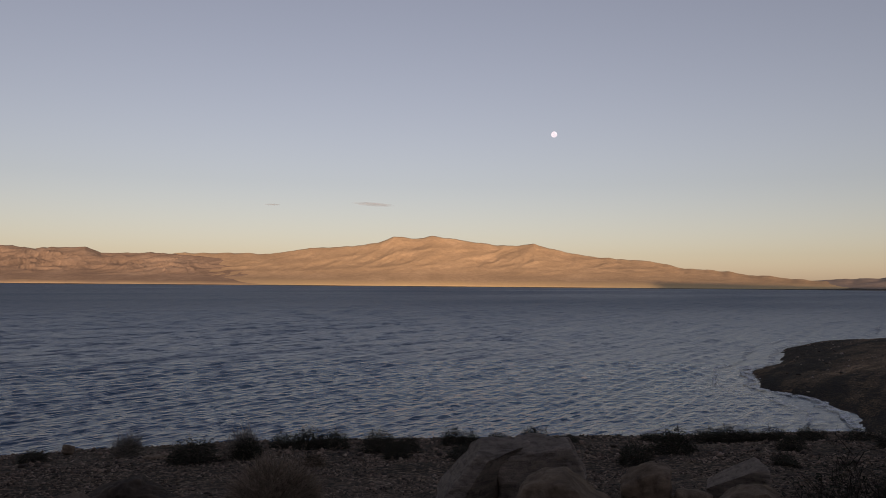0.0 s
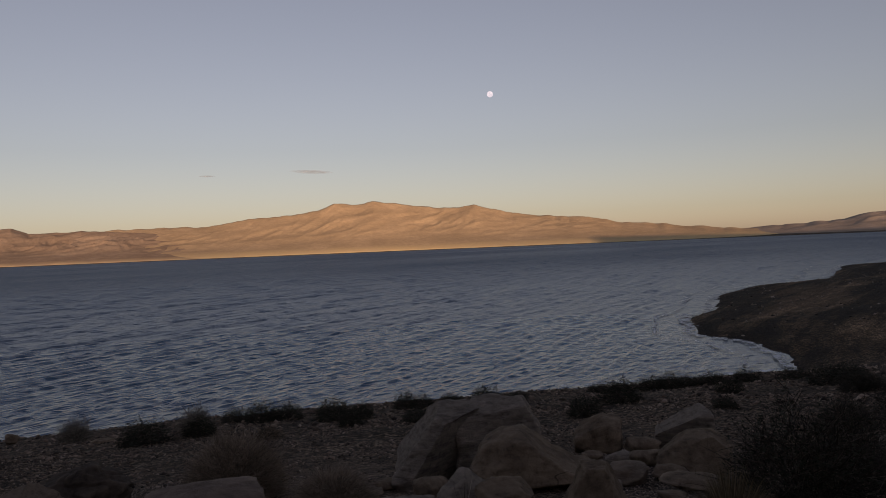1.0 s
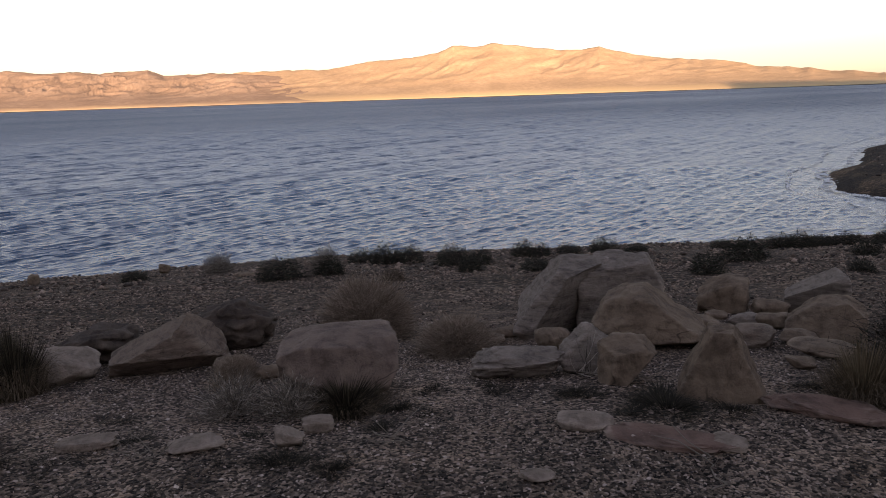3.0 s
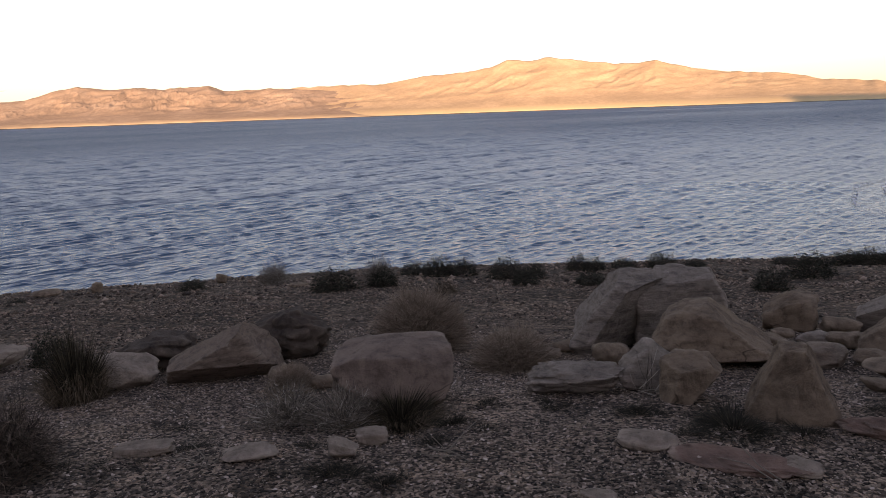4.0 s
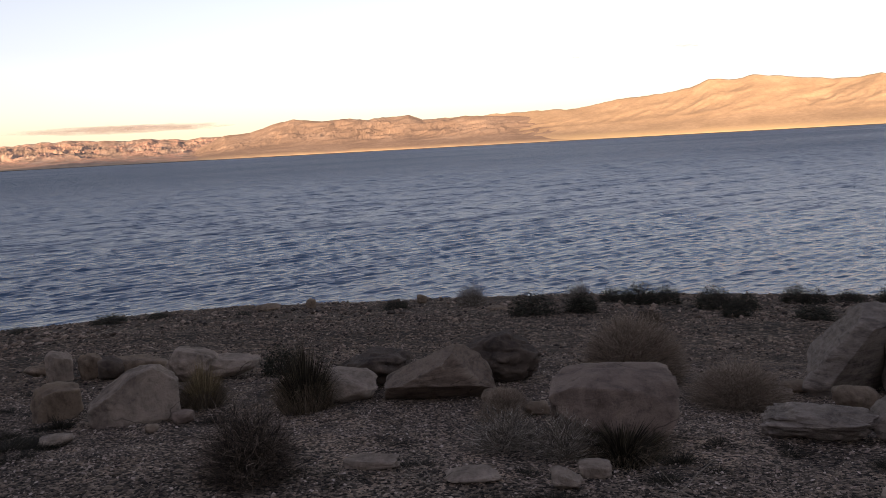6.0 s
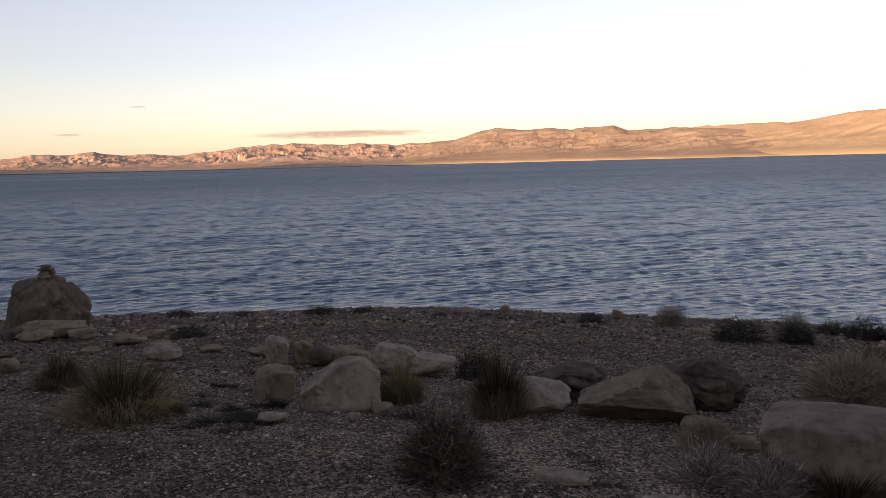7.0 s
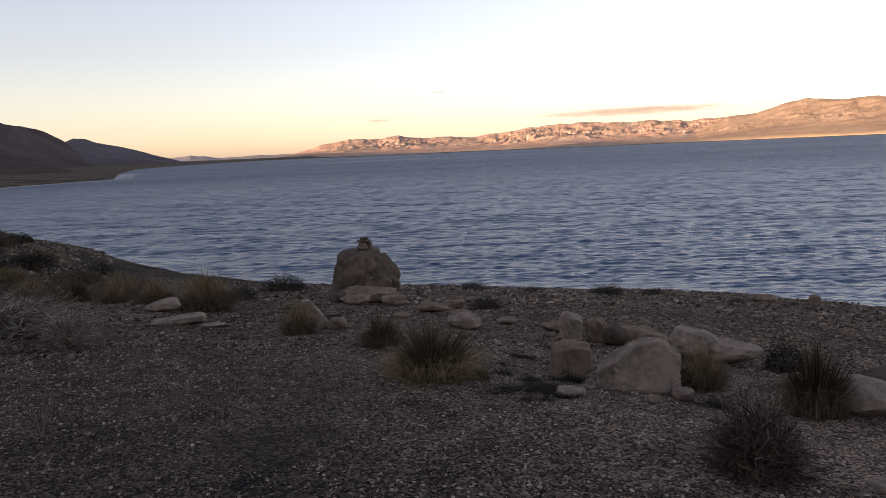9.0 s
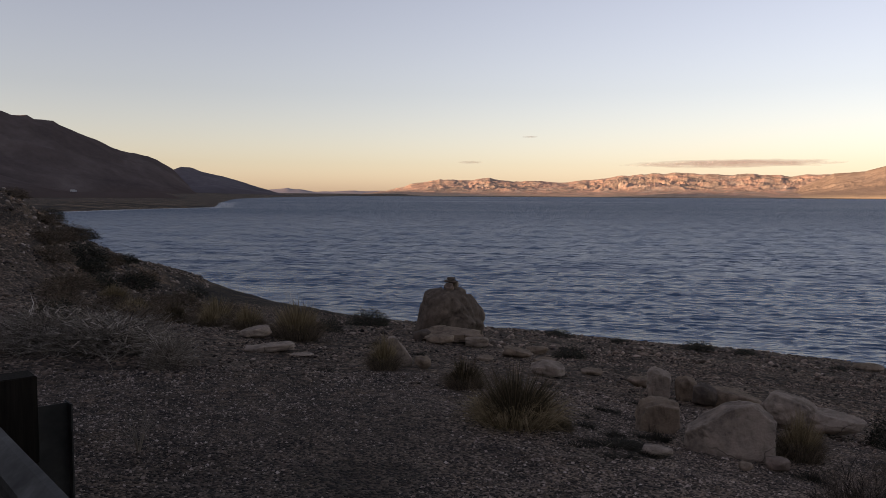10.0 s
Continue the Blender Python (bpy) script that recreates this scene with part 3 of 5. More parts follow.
def rock(x, y, w, h, d, material, label, seed, cuts=(), sub=4, lobes=None, sink=0.14, turn=0.0, name="boulder", group="", box=6.0, chips=4, lump=0.05, z=None, back=0.5):
    """A stone whose near foot lies at x, y: w wide and h high as seen from the roadside, d deep. It is sunk a little into the ground."""
    if sub < 4:
        box, chips, lump = min(box, 3.6), max(chips, 7), max(lump, 0.075)
    if z is None:
        h = max(0.62 * h, h - 0.14 * d)
    a = math.atan2(-x, y)
    ax, ay = -math.sin(a), math.cos(a)
    cx, cy = x + ax * d * back, y + ay * d * back
    verts, faces = [], []
    for ox, oy, lw, ld, lh, lcuts in lobes or ((0, 0, 1, 1, 1, cuts),):
        p, fa = hewn(sub, seed + len(verts), lcuts, box, chips, lump)
        q = np.stack([p[:, 0] * w * lw / 2 + ox * w, p[:, 1] * d * ld / 2 + oy * d, (p[:, 2] * (1 + sink) / 2 + (1 - sink) / 2) * h * lh], -1)
        faces += [tuple(i + len(verts) for i in f) for f in fa]
        verts += q.tolist()
    me = bpy.data.meshes.new(name)
    me.from_pydata(verts, [], faces)
    me.polygons.foreach_set("use_smooth", np.ones(len(faces), bool))
    me.materials.append(material)
    ob = new(name, me)
    gz = float(ground_z(np.array([x]), np.array([y]))[0]) if z is None else z
    ob.matrix_world = pose(cx, cy, gz, 0, 0, math.degrees(a) + turn)
    return tagged(ob, label, "stone" if "stone" in name else "boulder", group)


PILE = "boulders on the roadside slope"
rock(0.79, 6.28, 1.38, 0.765, 1.0, ROCK_GREY, "large grey-tan boulder with a hollow shaded face", 11, sub=5, group=PILE, chips=1, lump=0.04, box=10, lobes=(
    (0.2, 0.2, 0.6, 0.75, 0.98, ((-0.05, -0.25, 1, 0.92), (0.9, 0, 0.42, 0.98), (0.3, -0.9, 0.2, 0.72), (-0.8, 0, 0.5, 1.02), (0.6, 0, 0.8, 1.15))),
    (-0.17, -0.08, 0.66, 0.9, 0.97, ((-0.83, -0.1, 0.54, 0.58), (0.8, -0.55, -0.24, 0.26), (0.1, -0.2, 0.97, 0.88), (-0.3, -0.86, 0.42, 0.8)))))
rock(1.16, 5.48, 0.92, 0.505, 0.7, ROCK_TAN, "brown-tan boulder with a peaked top and flat face", 23, sub=5, group=PILE, chips=1, lump=0.04, box=10, cuts=(
    (-0.96, 0, 0.27, 0.93), (-0.7, 0, 0.7, 0.98), (0.8, 0, 0.6, 0.5), (0.05, -0.95, 0.3, 0.62), (-0.5, -0.75, 0.42, 0.8), (-0.8, -0.2, -0.55, 0.9), (0.2, -0.5, -0.85, 0.85), (0.35, -0.3, 0.9, 0.8)))
rock(1.28, 4.02, 0.5, 0.44, 0.34, ROCK_TAN, "upright tan wedge-shaped boulder", 31, sub=5, group=PILE, chips=1, lump=0.045, box=10, cuts=(
    (-0.93, 0, 0.364, 0.67), (0.916, 0, 0.4, 0.6), (-0.08, 0, 1, 0.97), (-0.35, -0.85, 0.35, 0.66), (0.4, -0.85, 0.3, 0.72)))
rock(0.15, 4.61, 0.64, 0.2, 0.36, ROCK_GREY, "low grey layered slab of rock", 43, sub=5, group=PILE, box=5, chips=3, lump=0.09, cuts=(
    (0.25, -0.35, 1, 0.62), (0, -0.8, 0.6, 0.75), (-0.8, 0, 0.6, 0.75), (0.3, -0.9, -0.4, 0.8)))
rock(0.62, 4.76, 0.42, 0.33, 0.34, ROCK_GREY, "pale grey boulder under dry twigs", 57, group=PILE, chips=2, lump=0.05, box=8, cuts=(
    (0.75, -0.1, 0.65, 0.6), (-0.7, -0.2, 0.7, 0.62), (0.1, -0.85, 0.5, 0.6)))
rock(0.81, 4.37, 0.37, 0.3, 0.3, ROCK_TAN, "brown angular block with an overhanging end", 61, group=PILE, chips=1, lump=0.03, box=10, sub=5, cuts=(
    (-0.25, -0.3, 1, 0.75), (0.85, -0.2, -0.5, 0.62), (-0.75, -0.5, 0.2, 0.75), (0.1, -1, 0.15, 0.75), (0.7, 0, 0.7, 1.05)))
rock(0.9, 5.0, 0.32, 0.24, 0.26, ROCK_TAN, "small yellow-brown boulder between larger ones", 64, group=PILE, sub=3)
rock(0.45, 5.78, 0.31, 0.22, 0.28, ROCK_TAN, "small rounded tan boulder", 71, group=PILE, box=2.2, sub=3)
rock(0.38, 5.45, 0.13, 0.1, 0.12, ROCK_TAN, "fist-sized tan stone beside a boulder", 73, sub=2, name="stone", group=PILE)
rock(-0.93, 4.22, 0.77, 0.48, 0.55, ROCK_PINK, "flat-topped pinkish boulder with an undercut front", 83, sub=5, group=PILE, chips=1, lump=0.03, box=14, cuts=(
    (-0.5, 0, 0.87, 1.08), (0.1, -0.25, 0.96, 0.88), (0.04, -0.98, 0.2, 0.5), (-0.15, -0.8, -0.58, 0.6), (-0.8, -0.5, -0.35, 0.92), (0.62, -0.72, -0.3, 0.98), (0.95, -0.1, -0.3, 0.92)))
rock(-2.42, 5.1, 0.9, 0.43, 0.55, ROCK_RUST, "brown boulder with a long flank and a pale facet", 91, sub=5, group=PILE, chips=1, lump=0.035, box=12, cuts=(
    (-0.66, 0, 0.75, 0.34), (-0.2, 0, 0.98, 0.86), (0.86, -0.15, 0.48, 0.62), (0.35, -0.75, 0.55, 0.7), (-0.1, -0.93, 0.3, 0.6), (-0.1, -0.75, -0.6, 0.7)))
rock(-2.16, 5.78, 0.72, 0.46, 0.6, ROCK_DARK, "dark brown pitted rounded boulder", 103, sub=5, group=PILE, box=2.4, chips=5, lump=0.085, cuts=((0.7, 0, 0.6, 0.8), (-0.6, 0, 0.7, 0.8)))
rock(-3.19, 5.52, 0.72, 0.34, 0.55, ROCK_DARK, "low dark brown crumbling rock mound", 111, sub=4, group=PILE, box=2.2, chips=6, lump=0.14, cuts=((-0.5, 0, 0.85, 0.6), (0.3, -0.3, 0.9, 0.7)))
rock(-3.16, 4.88, 0.6, 0.26, 0.4, ROCK_PALE, "pale grey striped boulder beside bunchgrass", 127, group=PILE, chips=5, lump=0.05, cuts=((0.5, -0.2, 0.8, 0.5), (-0.5, -0.3, 0.8, 0.6)))
rock(-5.01, 5.57, 0.92, 0.39, 0.55, ROCK_PALE, "smooth pale boulder with a long low tail", 131, sub=5, group=PILE, box=2.2, chips=2, lump=0.045, lobes=(
    (-0.22, 0, 0.56, 0.9, 1.0, ((0.5, 0, 0.86, 0.72),)), (0.14, 0, 0.74, 0.8, 0.6, ((0.4, 0, 0.9, 0.6),))))
rock(-4.4, 4.0, 0.66, 0.43, 0.42, ROCK_PALE, "broad pale tan boulder with a sloping top", 143, sub=5, group=PILE, chips=1, lump=0.035, box=10, cuts=(
    (-0.707, 0, 0.707, 0.6), (-0.37, 0, 0.93, 0.76), (0.74, 0, 0.67, 1.04), (0.05, -0.9, 0.4, 0.64), (-0.5, -0.8, 0.2, 0.85)))
rock(-5.13, 3.93, 0.37, 0.29, 0.3, ROCK_TAN, "squat tan block of rock", 151, group=PILE, chips=2, lump=0.045, cuts=((0.1, -0.15, 1, 0.75), (0.05, -1, 0.15, 0.6), (-0.9, -0.2, 0.3, 0.75)))
rock(-6.64, 5.2, 0.26, 0.34, 0.25, ROCK_PALE, "upright pale block of rock", 163, group=PILE, box=4, chips=2, cuts=((0.3, -0.1, 1, 0.8), (0.1, -1, 0, 0.7)))
rock(-6.5, 5.45, 0.24, 0.28, 0.2, ROCK_TAN, "cracked tan rock leaning on another", 167, group=PILE, chips=6)
rock(-6.12, 5.36, 0.25, 0.25, 0.22, ROCK_DARK, "small dark angular rock", 173, group=PILE, sub=3)
rock(-6.02, 5.6, 0.66, 0.27, 0.4, ROCK_TAN, "low tan rock half buried in gravel", 179, group=PILE, chips=5, cuts=((0.4, 0, 0.9, 0.6),))
rock(-4.35, 3.28, 0.22, 0.09, 0.16, ROCK_PALE, "flat pale stone on gravel", 181, sub=3, name="stone", group=PILE)
rock(-4.06, 4.11, 0.17, 0.1, 0.13, ROCK_PINK, "small pinkish stone on gravel", 191, sub=3, name="stone", group=PILE, cuts=((0, 0, 1, 0.6),))
rock(-4.0, 3.75, 0.1, 0.07, 0.1, ROCK_TAN, "small tan stone on gravel", 193, sub=2, name="stone", group=PILE)

# The boulder with the cairn on it.
rock(-14.0, 6.03, 1.55, 1.33, 1.3, ROCK_BROWN, "tall domed brown boulder carrying a small cairn", 211, sub=5, box=2.2, chips=1, lump=0.06, z=2.27, cuts=((0.8, -0.3, 0.5, 0.78), (-0.95, -0.1, 0.25, 0.84)))
rock(-12.53, 5.43, 1.1, 0.32, 0.8, ROCK_TAN, "broad low slab of tan rock before the cairn boulder", 223, sub=4, group=PILE, chips=5, lump=0.08, cuts=((0.3, -0.2, 0.9, 0.55), (-0.4, -0.3, 0.9, 0.6)))
rock(-13.0, 5.05, 0.42, 0.25, 0.4, ROCK_DARK, "dark rounded stone before the cairn boulder", 227, sub=3, group=PILE)
rock(-12.1, 5.0, 0.5, 0.2, 0.4, ROCK_TAN, "low tan stone before the cairn boulder", 229, sub=3, group=PILE)
rock(-12.2, 5.75, 0.45, 0.22, 0.4, ROCK_RUST, "rust-brown broken stone before the cairn boulder", 231, sub=3, group=PILE)
rock(-11.63, 1.77, 0.49, 0.23, 0.4, ROCK_PALE, "pale rounded stone beside dry grass", 233, sub=4, group=PILE, box=2.2, chips=2, cuts=((-0.5, 0, 0.85, 0.55),))
rock(-9.62, 1.6, 0.64, 0.13, 0.3, ROCK_PALE, "long flat pale stone on gravel", 239, sub=4, group=PILE, chips=3, cuts=((-0.4, 0, 0.9, 0.5),))
rock(-9.2, 1.9, 0.3, 0.05, 0.2, ROCK_PALE, "thin flat pale stone on gravel", 240, sub=3, name="stone", group=PILE)
rock(-8.24, 2.81, 0.3, 0.36, 0.24, ROCK_PALE, "upright pale stone beside bunchgrass", 241, sub=4, group=PILE, chips=2, cuts=((0.7, 0, 0.7, 0.45), (0, -1, 0.2, 0.6)))
rock(-8.0, 3.0, 0.2, 0.16, 0.2, ROCK_TAN, "small tan stone beside a larger one", 245, sub=3, name="stone", group=PILE)
rock(-10.12, 5.42, 0.48, 0.2, 0.35, ROCK_TAN, "low tan stone half sunk in gravel", 251, sub=3, group=PILE, cuts=((0.5, 0, 0.8, 0.5),))
rock(-7.84, 4.55, 0.42, 0.21, 0.3, ROCK_PALE, "pale angular stone on gravel", 257, sub=4, group=PILE, cuts=((0.5, -0.1, 0.8, 0.5), (-0.5, -0.2, 0.8, 0.6)))
for k, (sx, sy, sw, sh) in enumerate(((-9.0, 5.2, 0.35, 0.12), (-8.3, 5.5, 0.3, 0.1), (-7.4, 5.6, 0.4, 0.14), (-9.4, 4.5, 0.25, 0.1), (-11.2, 6.4, 0.4, 0.16))):
    rock(sx, sy, sw, sh, 0.25, ROCK_TAN, "small tan stone half sunk in gravel", 300 + k, sub=3, name="stone", group=PILE)

# The pile further along.
rock(2.94, 6.88, 0.62, 0.46, 0.45, ROCK_GREY, "pale tilted wedge of rock with a shaded side", 263, sub=5, group=PILE, chips=1, lump=0.03, box=10, cuts=(
    (-0.63, -0.1, 0.776, 0.42), (0.99, 0, 0.1, 0.85), (-0.3, -0.9, -0.25, 0.62), (0.4, 0, 0.9, 1.05)))
rock(2.6, 5.88, 0.62, 0.36, 0.48, ROCK_TAN, "tan boulder with a smooth sloping top", 271, sub=5, group=PILE, chips=1, lump=0.035, box=10, cuts=(
    (-0.79, 0, 0.61, 0.7), (-0.35, -0.2, 0.92, 0.78), (0.77, 0, 0.64, 0.99), (0, -0.92, 0.35, 0.66)))
rock(2.16, 7.17, 0.5, 0.39, 0.42, ROCK_TAN, "brown weathered boulder behind the pile", 277, sub=4, group=PILE, chips=4, cuts=((-0.6, -0.2, 0.75, 0.7),))
for k, (sx, sy, sw, sh, sm) in enumerate(((2.53, 6.94, 0.36, 0.17, ROCK_TAN), (2.15, 6.48, 0.26, 0.14, ROCK_GREY), (2.32, 5.66, 0.28, 0.13, ROCK_TAN), (1.95, 5.65, 0.38, 0.19, ROCK_RUST),
                                          (2.0, 6.8, 0.22, 0.1, ROCK_TAN), (2.35, 6.3, 0.3, 0.15, ROCK_TAN), (1.7, 6.1, 0.34, 0.2, ROCK_TAN), (1.72, 5.3, 0.2, 0.13, ROCK_GREY), (2.25, 5.1, 0.45, 0.12, ROCK_TAN), (2.0, 4.8, 0.2, 0.09, ROCK_TAN))):
    rock(sx, sy, sw, sh, sw * 0.8, sm, "rust-brown stone in the boulder pile" if sm is ROCK_RUST else "small tan-grey stone in the boulder pile", 310 + k, sub=3, group=PILE, name="stone")
rock(4.38, 5.48, 0.84, 0.42, 0.7, ROCK_GREY, "broad pale layered boulder beside dark shrubs", 281, sub=5, group=PILE, chips=5, lump=0.06, cuts=((0.3, -0.4, 0.85, 0.4), (-0.6, -0.2, 0.7, 0.6)))
rock(4.14, 5.57, 0.34, 0.16, 0.3, ROCK_GREY, "pale stone at the foot of a layered boulder", 283, sub=3, group=PILE, name="stone")
rock(3.81, 5.57, 0.32, 0.14, 0.3, ROCK_GREY, "low grey stone on gravel", 287, sub=3, group=PILE, name="stone")
rock(5.25, 4.89, 0.7, 0.18, 0.5, ROCK_GREY, "long low grey boulder", 293, sub=4, group=PILE, cuts=((0, -0.3, 1, 0.6),))
rock(1.72, 3.72, 0.66, 0.075, 0.3, ROCK_RED, "low rust-brown slab of layered rock", 331, sub=4, group=PILE, sink=0.8, box=2.8, chips=4, lump=0.1, cuts=((0.1, -0.2, 1, 0.45), (-0.7, -0.3, 0.6, 0.7)))
rock(0.86, 3.33, 0.66, 0.05, 0.26, ROCK_RED, "flat rust-brown slab with a white edge", 337, sub=4, group=PILE, sink=1.2, box=2.4, chips=5, lump=0.12, cuts=((0, -0.1, 1, 0.4),))
rock(1.12, 3.34, 0.2, 0.06, 0.2, ROCK_PALE, "white flat stone at a slab's edge", 339, sub=3, group=PILE, name="stone")
rock(0.48, 3.55, 0.3, 0.08, 0.2, ROCK_PALE, "white flat stone in gravel", 341, sub=3, group=PILE, name="stone")
rock(0.22, 3.01, 0.17, 0.05, 0.12, ROCK_PALE, "small white flat stone in gravel", 347, sub=3, group=PILE, name="stone")
rock(-0.93, 3.65, 0.18, 0.09, 0.13, ROCK_PALE, "small white stone with a rusty top", 349, sub=4, group=PILE, name="stone")
rock(-1.01, 3.4, 0.16, 0.11, 0.13, ROCK_PALE, "small pale tilted stone", 353, sub=3, group=PILE, name="stone", cuts=((0.6, 0, 0.8, 0.4),))
rock(-2.08, 3.39, 0.31, 0.065, 0.14, ROCK_PALE, "long white flat stone on gravel", 359, sub=4, group=PILE, name="stone", turn=-18, cuts=((0, 0, 1, 0.6),))
rock(-1.48, 3.34, 0.3, 0.06, 0.2, ROCK_PALE, "pale flat stone sunk in gravel", 367, sub=3, group=PILE, name="stone")
for k, (sx, sy, sw, sh) in enumerate(((-13.4, 17.6, 0.75, 0.22), (-11.9, 17.6, 0.3, 0.3), (-9.2, 19.2, 0.3, 0.28), (-3.4, 8.6, 0.3, 0.1), (-1.6, 9.2, 0.3, 0.1), (-5.8, 16, 0.5, 0.12), (-1.9, 5.0, 0.3, 0.12), (-1.55, 4.75, 0.2, 0.1), (-0.1, 6.2, 0.35, 0.12), (0.1, 6.5, 0.25, 0.1))):
    rock(sx, sy, sw, sh, sw * 0.7, ROCK_TAN, "small tan stone on the gravel beach", 380 + k, sub=3, name="stone", group=PILE)

CAIRN = "stones of the cairn"

# ---- plants ----
def plant_mat(name, stops, rough=0.9):
    m, nd, lk, b = mat(name, rough, 0, 0.15)
    rnd = nd.new("ShaderNodeNewGeometry").outputs["Random Per Island"]
    lk.new(ramp(nd, lk, rnd, stops), b.inputs["Base Color"])
    return m


STRAW = plant_mat("straw_grass", ((0, (0.072, 0.055, 0.033)), (0.5, (0.139, 0.104, 0.063)), (1, (0.278, 0.217, 0.141))))
DEAD = plant_mat("dead_grass", ((0, (0.062, 0.047, 0.032)), (0.6, (0.118, 0.089, 0.060)), (1, (0.227, 0.174, 0.121))))
GOLD = plant_mat("golden_grass", ((0, (0.103, 0.077, 0.042)), (0.5, (0.206, 0.154, 0.086)), (1, (0.371, 0.284, 0.167))))
DARK_GRASS = plant_mat("dark_grass", ((0, (0.02, 0.016, 0.011)), (0.7, (0.05, 0.04, 0.027)), (1, (0.13, 0.108, 0.072))))
DARK_MAT = plant_mat("dark_mat", ((0, (0.012, 0.011, 0.008)), (0.7, (0.032, 0.028, 0.02)), (1, (0.075, 0.062, 0.043))))
OLIVE = plant_mat("olive_grass", ((0, (0.041, 0.032, 0.019)), (0.6, (0.082, 0.062, 0.036)), (1, (0.175, 0.132, 0.082))))
TAN_TWIG = plant_mat("tan_twigs", ((0, (0.13, 0.098, 0.072)), (0.6, (0.25, 0.19, 0.142)), (1, (0.38, 0.3, 0.232))))
BROWN_TWIG = plant_mat("brown_twigs", ((0, (0.035, 0.026, 0.018)), (0.6, (0.1, 0.073, 0.05)), (1, (0.21, 0.158, 0.11))))
SILVER = plant_mat("silver_twigs", ((0, (0.06, 0.05, 0.04)), (0.5, (0.16, 0.134, 0.108)), (0.85, (0.32, 0.275, 0.228)), (1, (0.55, 0.49, 0.42))))
DARK_TWIG = plant_mat("dark_twigs", ((0, (0.016, 0.013, 0.01)), (0.7, (0.046, 0.036, 0.028)), (1, (0.13, 0.102, 0.082))))
TUMBLE_TWIG = plant_mat("tumbled_twigs", ((0, (0.018, 0.014, 0.011)), (0.55, (0.06, 0.045, 0.035)), (0.85, (0.15, 0.115, 0.09)), (1, (0.27, 0.21, 0.17))))
DARK_LEAF = plant_mat("dark_leaves", ((0, (0.016, 0.018, 0.012)), (0.7, (0.034, 0.036, 0.024)), (1, (0.06, 0.06, 0.042))))


def strips(p0, p1, p2, width, rs):
    """Thin tapering blades along curves through three points."""
    n = len(p0)
    side = np.cross(p2 - p0, rs.normal(size=(n, 3)))
    side /= np.linalg.norm(side, axis=1, keepdims=True) + 1e-9
    side *= np.reshape(width, (-1, 1)) / 2
    v = np.stack([p0 - side, p0 + side, p1 - side * 0.8, p1 + side * 0.8, p2], 1).reshape(-1, 3)
    b = np.arange(n) * 5
    f = [q for k in b.tolist() for q in ((k, k + 1, k + 3, k + 2), (k + 2, k + 3, k + 4))]
    return v, f


def mesh_of(name, v, f, material):
    me = bpy.data.meshes.new(name)
    me.from_pydata(np.asarray(v).tolist(), [], f)
    me.materials.append(material)
    return me


def ring(rs, n):
    a = rs.uniform(0, 2 * math.pi, n)
    return np.stack([np.cos(a), np.sin(a), np.zeros(n)], -1)


def grass_meshes(seed, material, n=2700, lean=0.5, skirt=None):
    """A bunch of stiff dry grass, 1 wide and 1 high: standing blades and bent dead ones."""
    rs = np.random.RandomState(seed)
    out = ring(rs, n)
    u = rs.uniform(0, 1, (n, 1)) ** 0.7
    p0 = out * 0.2 * u
    ln = rs.uniform(0.3, 1.02, (n, 1)) * (1 - 0.4 * u) * (0.75 + 0.25 * np.sin(3 * np.arctan2(out[:, 1:2], out[:, :1]) + seed))
    p2 = p0 + out * lean * u * ln * 0.75 + np.array([0, 0, 1.0]) * ln + rs.normal(0, 0.04, (n, 3))
    p1 = (p0 + p2) / 2 + np.array([0, 0, 0.08]) * ln - out * 0.05 * u
    p0[:, 2] -= 0.06
    blades = mesh_of("tuft", *strips(p0, p1, p2, rs.uniform(0.006, 0.0115, n), rs), material)
    m = int(n * 0.8)
    out = ring(rs, m)
    p0 = out * rs.uniform(0.05, 0.25, (m, 1))
    p2 = p0 + out * rs.uniform(0.08, 0.33, (m, 1)) + np.stack([rs.normal(0, 0.1, m), rs.normal(0, 0.1, m), rs.uniform(0.0, 0.4, m)], -1)
    p1 = (p0 + p2) / 2 + np.array([0, 0, 1.0]) * rs.uniform(0.05, 0.2, (m, 1))
    p0[:, 2] -= 0.05
    dead = mesh_of("dead_skirt", *strips(p0, p1, p2, rs.uniform(0.004, 0.008, m), rs), skirt or DEAD)
    return (("tuft", blades), ("dead_skirt", dead))


